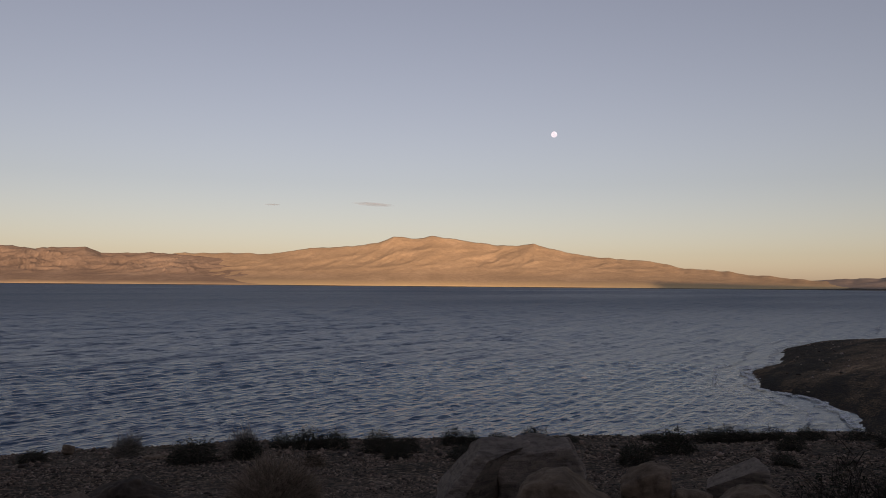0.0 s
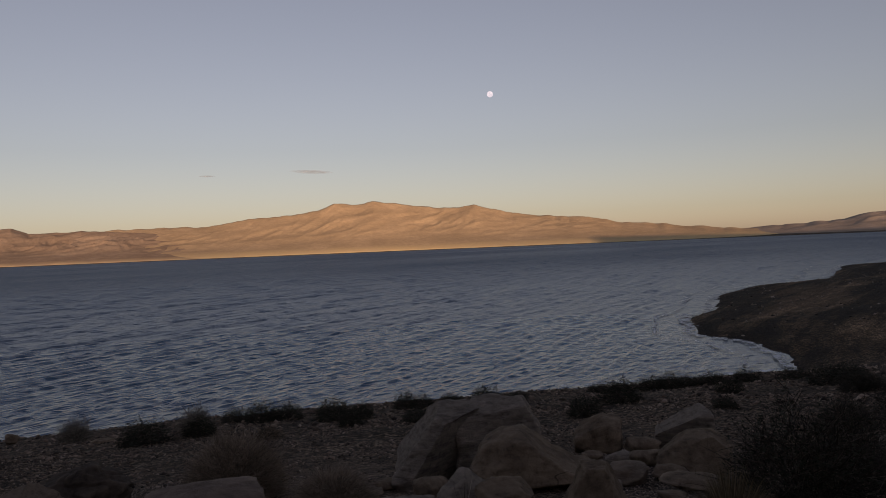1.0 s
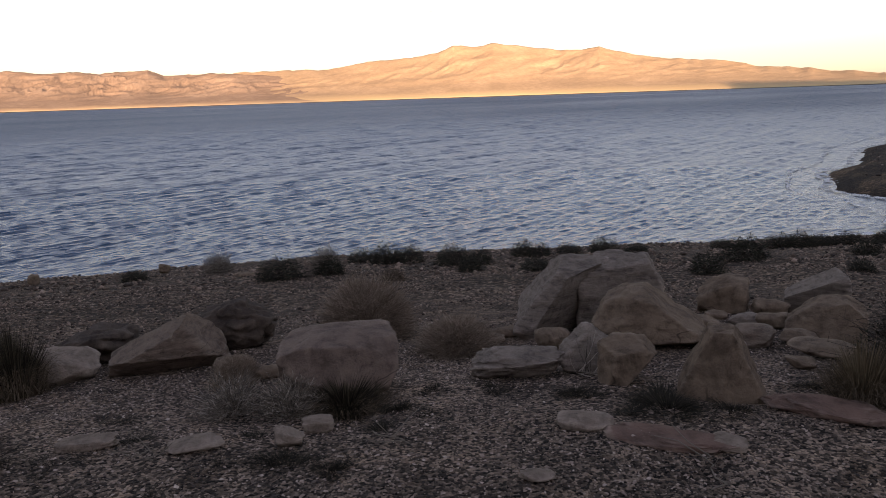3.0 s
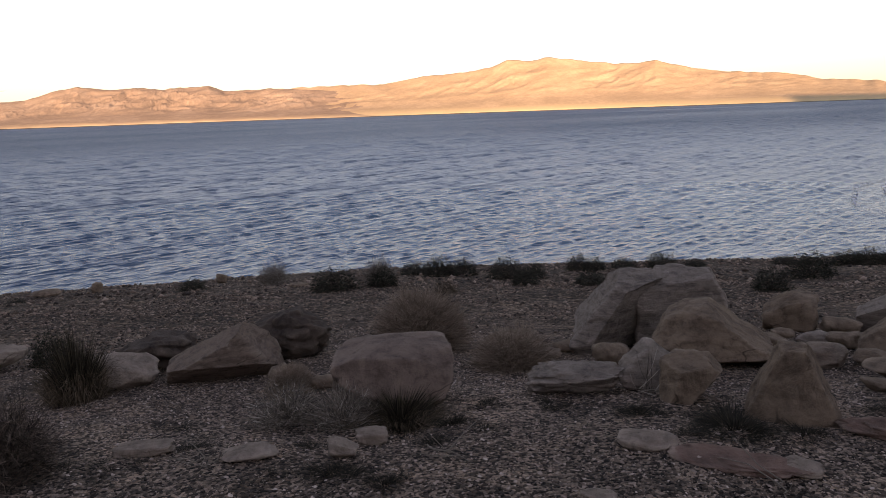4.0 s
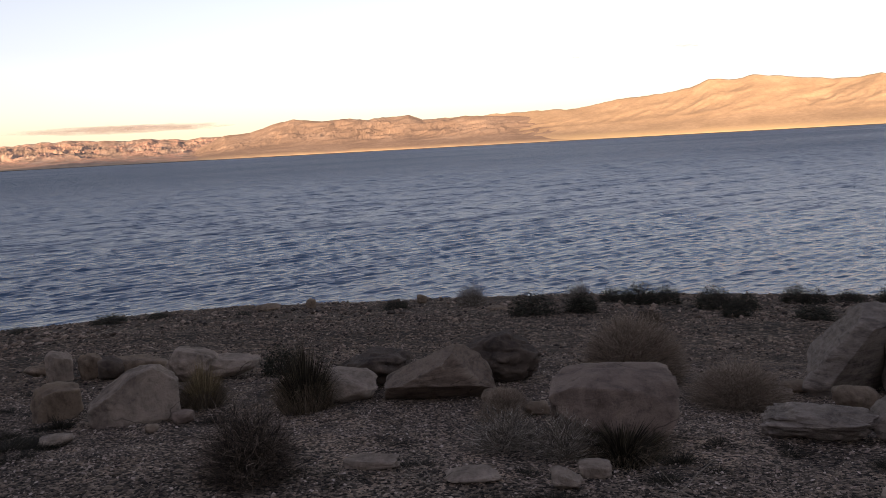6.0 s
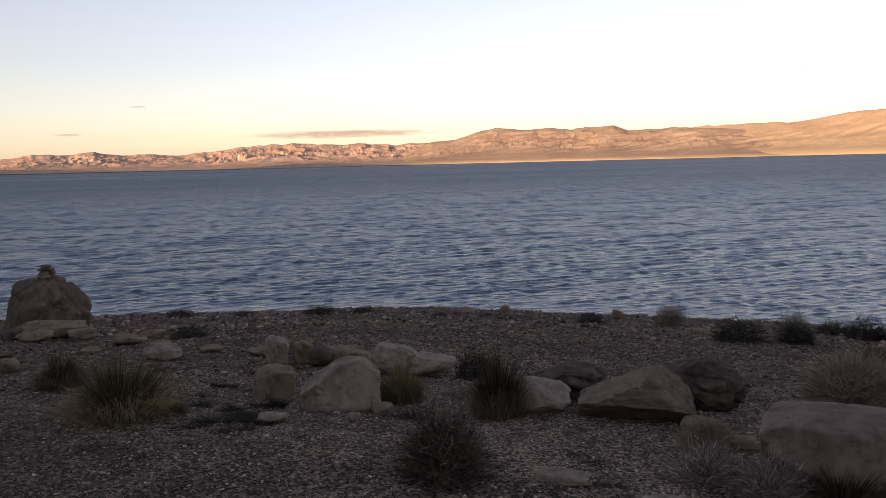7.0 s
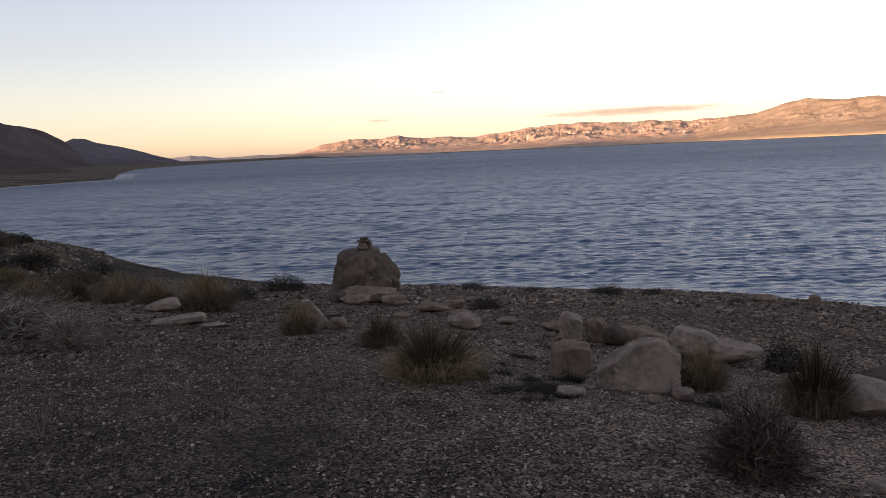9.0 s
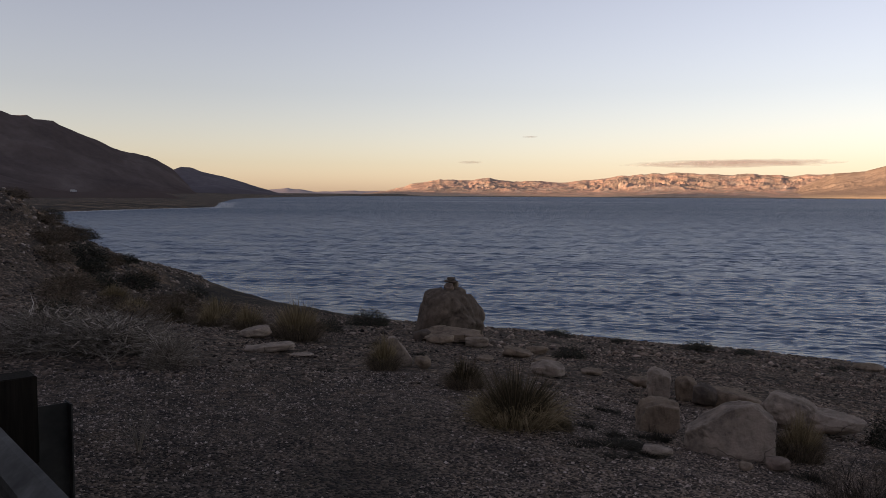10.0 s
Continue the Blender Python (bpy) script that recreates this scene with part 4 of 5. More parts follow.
def shrub_meshes(seed, twig, leaf=None, stems=150, twigs=1700, leaves=0, flat=0.85, wild=0.35, thin=0.0055, ragged=0.25, leaf_size=0.036, core=0.5):
    """A rounded shrub, 1 wide and 1 high: branching stems, a crown of fine twigs and, on some, small leaves."""
    rs = np.random.RandomState(seed)

    def shell(n, lo, hi):
        d = rs.normal(size=(n, 3))
        d[:, 2] = np.abs(d[:, 2]) * flat
        d /= np.linalg.norm(d, axis=1, keepdims=True)
        bear = np.arctan2(d[:, 1], d[:, 0])
        lumps = 1 + ragged * (0.5 * np.sin(3 * bear + seed) + 0.5 * np.sin(7 * bear + 2 * seed + 5 * d[:, 2])) * 0.6
        r = rs.uniform(lo, hi, n) * lumps
        return d * r[:, None] * np.array([0.5, 0.5, 0.98]), d

    p2, d = shell(stems, 0.6, 0.98)
    p0 = rs.normal(0, 0.04, (stems, 3)) * np.array([1, 1, 0]) - np.array([0, 0, 0.05])
    p1 = p2 * np.array([0.35, 0.35, 0.55]) + rs.normal(0, 0.05, (stems, 3))
    stem = mesh_of("stemwork", *strips(p0, p1, p2, rs.uniform(0.005, 0.012, stems), rs), twig)
    a, d = shell(twigs, core, 0.92)
    a[:, 2] = np.maximum(a[:, 2], 0.0)
    ln = rs.uniform(0.08, 0.2, (twigs, 1))
    way = d + rs.normal(0, wild, (twigs, 3)) + np.array([0, 0, 0.25])
    b = a + way * ln
    mid = (a + b) / 2 + rs.normal(0, 0.02 + 0.05 * wild, (twigs, 3))
    crown = mesh_of("crown", *strips(a, mid, b, rs.uniform(0.6, 1.6, twigs) * thin, rs), twig)
    parts = [("stemwork", stem), ("crown", crown)]
    if leaves:
        c, d = shell(leaves, 0.55, 1.02)
        c[:, 2] = np.maximum(c[:, 2], 0.02)
        s = rs.uniform(0.5, 1.4, (leaves, 1)) * leaf_size
        e = rs.normal(size=(leaves, 3))
        e /= np.linalg.norm(e, axis=1, keepdims=True)
        parts.append(("foliage", mesh_of("foliage", *strips(c, c + e * s, c + e * 2 * s, s[:, 0] * 0.9, rs), leaf)))
    return parts


def plant(name, label, parts, x, y, w, h, turn=0.0, group="", category="", sink=0.02, depth=1.0):
    ob = new(name)
    gz = float(ground_z(np.array([x]), np.array([y]))[0]) - sink
    ob.matrix_world = pose(x, y, gz, 0, 0, turn) @ Matrix.Diagonal((w, w * depth, h, 1))
    for pn, me in parts:
        c = new(pn, me)
        c.parent = ob
    return tagged(ob, label, category or ("grass" if "grass" in name else "shrub"), group)


GRASSES = [grass_meshes(k, (OLIVE, STRAW)[k % 2]) for k in range(4)]
DARKG = grass_meshes(21, DARK_GRASS, lean=0.62)
SKIRTED = grass_meshes(22, OLIVE, skirt=GOLD)
GOLDEN = [grass_meshes(10 + k, GOLD) for k in range(2)]
FUZZ = [shrub_meshes(20 + k, TAN_TWIG, stems=300, twigs=15000, wild=0.35, thin=0.0046, ragged=0.12, core=0.35) for k in range(2)]
DRY = [shrub_meshes(80 + k, BROWN_TWIG, BROWN_TWIG, stems=90, twigs=1100, leaves=700, wild=0.45, thin=0.008, ragged=0.3, leaf_size=0.03) for k in range(2)]
SILV = [shrub_meshes(30 + k, SILVER, stems=420, twigs=3200, wild=0.8, thin=0.0075, flat=0.9, ragged=0.5) for k in range(2)]
TUMBLE = shrub_meshes(41, TUMBLE_TWIG, stems=260, twigs=4200, wild=0.8, thin=0.0065, ragged=0.35, core=0.45)
PALE_TUFT = shrub_meshes(31, SILVER, stems=420, twigs=2600, wild=0.3, thin=0.006, flat=0.9, ragged=0.3, core=0.3)
DARKS = [shrub_meshes(50 + k, DARK_TWIG, DARK_LEAF, stems=110, twigs=600, leaves=1900, wild=0.5, thin=0.008, ragged=0.3, leaf_size=0.027) for k in range(3)]
BIGDARK = shrub_meshes(61, DARK_TWIG, DARK_LEAF, stems=220, twigs=2200, leaves=4400, wild=0.6, thin=0.005, ragged=0.5, leaf_size=0.014)
LOW = [grass_meshes(70 + k, DARK_MAT, n=900, lean=1.5, skirt=DARK_MAT) for k in range(2)]

G = "bunchgrass on the roadside slope"
plant("bunchgrass", "tall olive-brown bunchgrass beside pale boulders", DARKG, -3.4, 4.72, 0.62, 0.74, 20, G)
plant("bunchgrass", "yellow-brown bunchgrass beside a pale boulder", GOLDEN[1], -4.3, 4.6, 0.48, 0.5, 80, G)
plant("bunchgrass", "stiff pale bunchgrass before a dark shrub", GRASSES[3], 2.08, 4.08, 0.58, 0.48, 10, G)
plant("bunchgrass", "dark bunchgrass against an undercut boulder", DARKG, -0.88, 4.12, 0.7, 0.29, 50, G)
plant("bunchgrass", "broad dry bunchgrass with a skirt of dead blades", SKIRTED, -5.3, 2.68, 0.95, 0.58, 100, G)
plant("bunchgrass", "small tuft of dry grass on gravel", GRASSES[1], -5.12, 2.98, 0.26, 0.21, 140, G)
plant("bunchgrass", "grey-brown bunchgrass on gravel", GRASSES[2], -6.7, 2.9, 0.55, 0.42, 200, G)
plant("bunchgrass", "yellow-green bunchgrass beside an upright stone", GOLDEN[0], -7.9, 2.5, 0.5, 0.5, 260, G)
for gx, gy, gw, gh, gk in ((-19.0, 1.12, 0.85, 0.55, 0), (-16.9, 1.82, 0.95, 0.6, 1), (-13.7, 1.98, 0.7, 0.46, 3), (-12.15, 2.5, 0.95, 0.62, 1), (-18.0, 0.2, 0.9, 0.5, 2), (-15.2, 1.5, 0.6, 0.4, 1), (-21.5, 0.4, 1.0, 0.5, 0), (-23.5, -0.2, 1.1, 0.5, 1), (-13.6, 2.9, 0.5, 0.35, 0)):
    plant("bunchgrass", "yellow-olive bunchgrass along the gravel edge", (GRASSES[0], GOLDEN[0], GOLDEN[1], GOLDEN[1])[gk], gx, gy, gw * 1.2, gh * 1.35, gx * 77 % 360, G)

S = "shrubs on the roadside slope"
plant("shrub", "fuzzy rounded tan shrub behind a boulder", FUZZ[0], -1.22, 6.62, 0.86, 0.56, 0, S)
plant("shrub", "low fuzzy tan-brown mounded shrub", FUZZ[1], -0.31, 5.8, 0.66, 0.34, 60, S)
plant("shrub", "low silvery dry shrub on gravel", PALE_TUFT, -1.55, 4.05, 0.46, 0.27, 30, S)
plant("shrub", "low silvery dry shrub beside another", PALE_TUFT, -1.2, 4.02, 0.44, 0.29, 120, S)
plant("shrub", "small dry tan shrub behind silvery ones", FUZZ[0], -1.78, 4.75, 0.34, 0.22, 80, S)
plant("shrub", "dark tangled ball of dead twigs on gravel", TUMBLE, -2.7, 3.14, 0.48, 0.4, 0, S, sink=0.0)
plant("shrub", "dark shrub behind bunchgrass", DARKS[0], -4.7, 6.2, 0.42, 0.36, 0, S)
plant("shrub", "large dark twiggy shrub beside the boulder pile", BIGDARK, 2.75, 4.55, 0.95, 0.66, 15, S)
plant("shrub", "dark twiggy shrub beside the boulder pile", BIGDARK, 3.5, 5.1, 0.7, 0.5, 115, S)
plant("shrub", "dark shrub among boulders", BIGDARK, 6.2, 8.0, 0.95, 0.58, 75, S)
for bx, by, bw, bh in ((8.8, 13.2, 0.9, 0.4), (13.0, 17.2, 1.1, 0.42), (14.7, 13.5, 1.2, 0.45), (5.2, 6.6, 0.8, 0.42), (6.9, 7.0, 0.9, 0.45), (7.6, 8.4, 1.0, 0.5), (5.0, 7.6, 0.7, 0.4), (9.6, 10.2, 1.0, 0.46), (6.4, 5.6, 0.8, 0.4), (3.3, 4.9, 0.6, 0.35), (11.8, 14.6, 0.9, 0.4)):
    plant("shrub", "dark twiggy shrub on the gravel slope", BIGDARK, bx, by, bw, bh, bx * 71 % 360, S)
plant("shrub", "far dark bush on the low point of land", DARKS[1], 172.0, 155.0, 4.2, 1.5, 40, S)
plant("shrub", "dark shrub at the gravel edge", BIGDARK, 3.05, 3.5, 0.6, 0.34, 200, S)
plant("shrub", "wide tangle of silvery dead brush on gravel", SILV[0], -9.2, -0.3, 1.3, 0.42, 0, S)
plant("shrub", "silvery dead brush with trailing branches", SILV[1], -9.7, -0.9, 1.2, 0.46, 70, S)
plant("shrub", "sparse dry brush on gravel", SILV[1], -8.0, 0.3, 0.5, 0.35, 170, S)
for bx, by, bw, bh, bk in ((-30.0, -1.1, 1.7, 0.8, 0), (-30.0, 0.5, 1.8, 0.6, 1), (-30.2, 2.2, 1.3, 0.55, 2), (-21.5, -1.3, 1.3, 0.55, 0), (-26, -0.6, 1.2, 0.6, 1), (-24.5, 1.0, 0.9, 0.45, 2), (-35, -1.8, 1.6, 0.7, 0), (-38, 0.4, 1.2, 0.5, 1), (-34, 3.0, 1.2, 0.4, 2), (-42, -3, 1.5, 0.6, 1), (-22.5, 1.9, 0.8, 0.35, 1), (-25.5, 2.6, 0.9, 0.4, 0), (-28, -0.9, 1.3, 0.6, 1), (-19.5, -1.4, 1.1, 0.5, 1), (-17.5, -1.1, 0.9, 0.45, 0), (-27, 1.2, 1.0, 0.45, 1), (-33, 1.0, 1.3, 0.55, 2), (-40, -1.4, 1.4, 0.6, 0), (-46, -2.4, 1.4, 0.6, 2), (-15.5, -1.2, 0.9, 0.4, 2), (-13.2, -1.0, 0.8, 0.4, 1)):
    plant("shrub", "brown brush on the lakeside bank", (DARKS[bk] if (bx * 10) % 4 < 1 else DRY[bk % 2]), bx, by, bw, bh, bx * 37 % 360, S)
for bx, by, bw, bh, bk in ((-36.2, -3.9, 1.3, 0.5, 1), (-34.0, -2.6, 1.5, 0.6, 0), (-32.5, -1.9, 1.1, 0.45, 2), (-33.5, -0.3, 1.2, 0.5, 1), (-31.5, 0.4, 1.0, 0.4, 0), (-28.5, -2.2, 1.4, 0.6, 2), (-25.5, -1.9, 1.3, 0.55, 1), (-23.2, -1.1, 1.2, 0.5, 0), (-27.6, 2.6, 0.9, 0.4, 1), (-24.8, 3.2, 0.9, 0.4, 0), (-21.2, 2.9, 0.8, 0.36, 1), (-19.8, -0.3, 1.1, 0.5, 0), (-16.2, 0.1, 0.9, 0.42, 1), (-14.4, 0.4, 0.8, 0.36, 1)):
    plant("shrub", "brown brush on the lakeside bank", DRY[bk % 2], bx, by, bw, bh, bx * 53 % 360, S)
for lx, ly, lw, lh, k in ((-0.37, 4.4, 0.24, 0.08, 0), (-0.01, 4.45, 0.2, 0.07, 1), (-0.6, 3.7, 0.2, 0.07, 0), (0.95, 4.02, 0.42, 0.12, 1), (-7.8, 1.8, 0.25, 0.09, 0), (-5.8, 3.9, 0.28, 0.07, 1),
                          (-4.7, 3.25, 0.42, 0.1, 0), (-4.75, 2.95, 0.22, 0.08, 1), (0.5, 4.2, 0.28, 0.09, 0), (-4.95, 3.6, 0.3, 0.08, 1), (-4.9, 3.75, 0.25, 0.16, 0), (-0.9, 3.95, 0.4, 0.1, 1), (-0.35, 3.85, 0.2, 0.06, 0), (-6.3, 4.6, 0.2, 0.07, 0), (-2.4, 3.2, 0.25, 0.05, 1), (-1.25, 3.55, 0.3, 0.06, 0), (-0.95, 3.2, 0.34, 0.08, 1), (-0.75, 3.1, 0.2, 0.06, 0), (-1.9, 3.5, 0.3, 0.05, 1), (-2.2, 3.9, 0.25, 0.06, 0), (1.3, 3.85, 0.3, 0.09, 0), (1.5, 4.4, 0.25, 0.07, 1), (1.9, 4.3, 0.3, 0.08, 0), (-5.3, 3.3, 0.3, 0.08, 1), (-5.6, 3.5, 0.2, 0.06, 0), (-1.6, 4.4, 0.35, 0.07, 1), (-6.9, 3.9, 0.3, 0.06, 0), (-9.2, 3.4, 0.3, 0.08, 1), (-10.8, 3.2, 0.35, 0.1, 0), (-11.5, 3.6, 0.3, 0.1, 1), (-1.05, 3.24, 0.3, 0.09, 0), (-0.74, 3.15, 0.24, 0.09, 1), (-1.3, 3.2, 0.2, 0.06, 0), (-1.5, 2.88, 0.18, 0.07, 1),
                          (-0.57, 3.64, 0.2, 0.07, 0), (-2.16, 3.2, 0.34, 0.06, 1), (0.96, 3.87, 0.5, 0.12, 0), (0.74, 3.78, 0.26, 0.08, 1), (0.03, 4.33, 0.2, 0.08, 0), (0.56, 4.12, 0.3, 0.07, 1), (-0.8, 3.97, 0.5, 0.13, 0), (-0.54, 4.0, 0.24, 0.1, 1),
                          (-4.54, 3.06, 0.5, 0.09, 0), (-4.4, 3.2, 0.3, 0.1, 1), (-5.85, 3.85, 0.26, 0.09, 1), (-4.66, 2.83, 0.24, 0.08, 0), (-4.3, 2.95, 0.3, 0.07, 1), (-5.0, 3.4, 0.24, 0.1, 0), (-3.9, 4.25, 0.35, 0.1, 1)):
    plant("tussock", "low dark tuft of short grass on gravel", LOW[k], lx, ly, lw * 1.0, lh * 0.95, lx * 91 % 360, "low dark plants on gravel", "tussock")
B = "dark bushes along the lake shore"
for k, (bx, by, bw, bh) in enumerate(((-4.32, 13.9, 0.84, 0.42), (-3.45, 14.4, 0.55, 0.36), (-3.77, 19.3, 0.75, 0.36), (-2.9, 17.8, 0.7, 0.5), (-2.3, 17.8, 0.7, 0.42), (-1.2, 17.3, 0.8, 0.48), (-0.55, 17.4, 0.6, 0.36), (-0.63, 14.5, 0.5, 0.3),
                                      (0.5, 19.5, 0.6, 0.44), (0.95, 19.5, 0.6, 0.36), (0.63, 14.0, 0.6, 0.28), (1.75, 20.2, 0.66, 0.3), (2.69, 20.2, 0.8, 0.42), (3.55, 20.1, 0.6, 0.22), (3.36, 12.3, 0.55, 0.34),
                                      (-15.15, 13.55, 0.8, 0.25), (-14.6, 14.6, 0.5, 0.17), (4.86, 15.2, 0.85, 0.5), (7.37, 20.4, 0.8, 0.38), (7.85, 20.2, 0.75, 0.44), (9.1, 20.3, 0.75, 0.35), (7.41, 15.6, 0.55, 0.32),
                                      (5.75, 12.2, 0.38, 0.2), (10.15, 16.4, 1.0, 0.4), (12.4, 16.4, 1.0, 0.4), (8.0, 10.3, 1.15, 0.52), (10.9, 12.0, 0.8, 0.38), (12.9, 12.6, 1.0, 0.28), (-19.8, 12.3, 0.75, 0.26), (-10.5, 6.6, 0.52, 0.22), (-8.6, 16.4, 0.6, 0.26),
                                      (5.9, 20.6, 0.6, 0.25), (8.5, 20.5, 0.7, 0.33), (10.0, 20.2, 0.8, 0.36), (11.0, 19.5, 0.8, 0.35), (6.6, 20.8, 0.5, 0.2), (11.6, 18, 0.9, 0.36), (9.2, 13.5, 0.6, 0.28), (-18.0, 5.65, 1.0, 0.42), (-14.2, 3.6, 0.45, 0.28), (-16.9, 12.4, 0.5, 0.18), (-12.7, 15.6, 0.4, 0.14))):
    plant("shore_bush", "dark green-brown bush on the gravel shore", DARKS[k % 3], bx, by, bw * 1.15, bh * 1.15, k * 67, B, "bush")
plant("shore_bush", "pale dry bush on the gravel shore", SILV[0], -7.45, 18.6, 0.7, 0.55, 0, B, "bush")
plant("shore_bush", "pale-topped dry bush on the gravel shore", SILV[1], -3.6, 14.7, 0.6, 0.52, 40, B, "bush")
plant("shore_bush", "tan dry bush on the gravel slope", DRY[1], -2.0, 13.2, 0.5, 0.25, 40, B, "bush")

# ---- guardrail ----
def galv_mat():
    m, nd, lk, b = mat("weathered_galvanised_steel", 0.8, 0.2, 0.2)
    co = nd.new("ShaderNodeTexCoord").outputs["Object"]
    n = tex_noise(nd, lk, co, 6, 7, 0.65)
    lk.new(ramp(nd, lk, n, ((0.3, (0.02, 0.02, 0.019)), (0.55, (0.032, 0.032, 0.03)), (0.75, (0.05, 0.05, 0.047)))), b.inputs["Base Color"])
    lk.new(ramp(nd, lk, n, ((0.3, (0.7, 0.7, 0.7)), (0.7, (0.45, 0.45, 0.45)))), b.inputs["Roughness"])
    bump(nd, lk, b, tex_noise(nd, lk, co, 40, 4, 0.6), 0.2, 0.003)
    return m


def timber_mat():
    m, nd, lk, b = mat("dark_creosoted_timber", 0.95, 0, 0.08)
    co = nd.new("ShaderNodeTexCoord").outputs["Object"]
    mp = nd.new("ShaderNodeMapping")
    mp.inputs["Scale"].default_value = (1, 1, 0.06)
    lk.new(co, mp.inputs["Vector"])
    g = tex_noise(nd, lk, mp.outputs["Vector"], 60, 6, 0.65)
    lk.new(ramp(nd, lk, g, ((0.3, (0.006, 0.005, 0.004)), (0.7, (0.018, 0.015, 0.012)))), b.inputs["Base Color"])
    bump(nd, lk, b, g, 0.5, 0.004)
    return m


GALV, TIMBER = galv_mat(), timber_mat()


def part(name, bm, material, parent, label=""):
    me = bpy.data.meshes.new(name)
    bm.to_mesh(me)
    bm.free()
    me.materials.append(material)
    ob = new(name, me)
    ob.parent = parent
    return tagged(ob, label)


def box_bm(x0, x1, y0, y1, z0, z1, bevel=0.004):
    bm = bmesh.new()
    bmesh.ops.create_cube(bm, size=1.0)
    for v in bm.verts:
        v.co = ((x0 + x1) / 2 + v.co.x * (x1 - x0), (y0 + y1) / 2 + v.co.y * (y1 - y0), (z0 + z1) / 2 + v.co.z * (z1 - z0))
    bmesh.ops.bevel(bm, geom=bm.edges[:], offset=bevel, segments=2, affect="EDGES")
    return bm


rail = new("guardrail")
rail.matrix_world = pose(-3.98, -0.78, 3.9, 0, 0, 18.0)
tagged(rail, "weathered steel roadside guardrail on posts with dark blocks", "guardrail")
# The beam's folded profile, from its upper lip to its lower one, towards the road.
prof = [(0.0, 0.80), (-0.02, 0.795), (-0.075, 0.755), (-0.08, 0.735), (-0.08, 0.70), (-0.072, 0.68), (-0.012, 0.655), (0.0, 0.64), (-0.012, 0.625), (-0.072, 0.60), (-0.08, 0.58), (-0.08, 0.545), (-0.075, 0.525), (-0.02, 0.487), (0.0, 0.48)]
bm = bmesh.new()
cols = []
for x in (-8.0, 12.0):
    cols.append([bm.verts.new((x, y, z)) for y, z in prof] + [bm.verts.new((x, y - 0.003, z)) for y, z in reversed(prof)])
n = len(cols[0])
for k in range(n):
    bm.faces.new((cols[0][k], cols[0][(k + 1) % n], cols[1][(k + 1) % n], cols[1][k]))
for c in cols:
    bm.faces.new(c)
bmesh.ops.recalc_face_normals(bm, faces=bm.faces[:])
part("beam", bm, GALV, rail, "folded galvanised steel beam")
for px in (-7.62, -3.81, 0.0, 3.81, 7.62, 11.43):
    part("block", box_bm(px - 0.075, px + 0.075, 0.002, 0.28, 0.42, 0.815), TIMBER, rail, "dark timber spacer block")
    post = part("post", box_bm(px - 0.05, px + 0.05, 0.282, 0.288, -0.3, 0.655, 0.001), GALV, rail, "steel post")
    part("flange", box_bm(px - 0.05, px + 0.05, 0.422, 0.43, -0.3, 0.655, 0.001), GALV, post)
    part("web", box_bm(px - 0.004, px + 0.004, 0.29, 0.42, -0.3, 0.655, 0.001), GALV, post)
    bm = bmesh.new()
    bmesh.ops.create_cone(bm, segments=10, radius1=0.018, radius2=0.014, depth=0.014, cap_ends=True, matrix=pose(px, -0.012, 0.64, 90, 0, 0))
    part("bolt", bm, GALV, rail)

# ---- the far road below the mountain, and a vehicle on it ----
A, J = np.meshgrid(np.radians(np.arange(98, 84.4, -0.2)), np.arange(4))
R = np.choose(J, (600.0, 612.0, 620.0, 640.0)) + 6 * np.sin(A * 9)
Z = np.choose(J, (1.0, 6.35, 6.4, 1.0)) * (1 - smooth(-87, -84.5, -np.degrees(A)))
tagged(sheet("far_road", -np.sin(A) * R, np.cos(A) * R, Z, MT_SHADE), "brown road embankment below the shaded mountain", "road", kind="structure")

m_white, nd, lk, b = mat("white_paint", 0.4)
b.inputs["Base Color"].default_value = (0.4, 0.4, 0.4, 1)
m_tyre, nd, lk, b = mat("black_tyre", 0.9)
b.inputs["Base Color"].default_value = (0.02, 0.02, 0.02, 1)
van = new("van")
van.matrix_world = pose(-616 * math.sin(radians(92.4)) - 2, 616 * math.cos(radians(92.4)), 6.3, 0, 0, 92) @ Matrix.Diagonal((0.75, 0.75, 0.75, 1))
tagged(van, "white van parked on the far road", "van")
bm = box_bm(-3.0, 1.6, -1.0, 1.0, 0.45, 2.7, 0.15)
part("cargo_body", bm, m_white, van)
bm = box_bm(1.62, 3.1, -0.95, 0.95, 0.45, 2.0, 0.25)
part("cab", bm, m_white, van)
for wx_, wy_ in ((-1.9, -0.95), (-1.9, 0.95), (2.1, -0.95), (2.1, 0.95)):
    bm = bmesh.new()
    bmesh.ops.create_cone(bm, segments=16, radius1=0.42, radius2=0.42, depth=0.25, cap_ends=True, matrix=pose(wx_, wy_, 0.42, 90, 0, 0))
    part("wheel", bm, m_tyre, van)

# ---- sky things ----
m, nd, lk, b = mat("moon_face", 1.0, 0, 0)
e = nd.new("ShaderNodeEmission")
maria = tex_noise(nd, lk, nd.new("ShaderNodeTexCoord").outputs["Object"], 0.06, 4, 0.6)
lk.new(ramp(nd, lk, maria, ((0.35, (0.75, 0.76, 0.8)), (0.6, (1, 1, 1)))), e.inputs["Color"])
e.inputs["Strength"].default_value = 0.9
lk.new(e.outputs[0], nd["Material Output"].inputs["Surface"])
co, fa = BALLS[4]
me = bpy.data.meshes.new("moon")
me.from_pydata((co * 18.5).tolist(), [], fa)
me.polygons.foreach_set("use_smooth", np.ones(len(fa), bool))
me.materials.append(m)
moon = new("moon", me)
moon_d, moon_az, moon_el = 4750, radians(-8.31), radians(11.37)
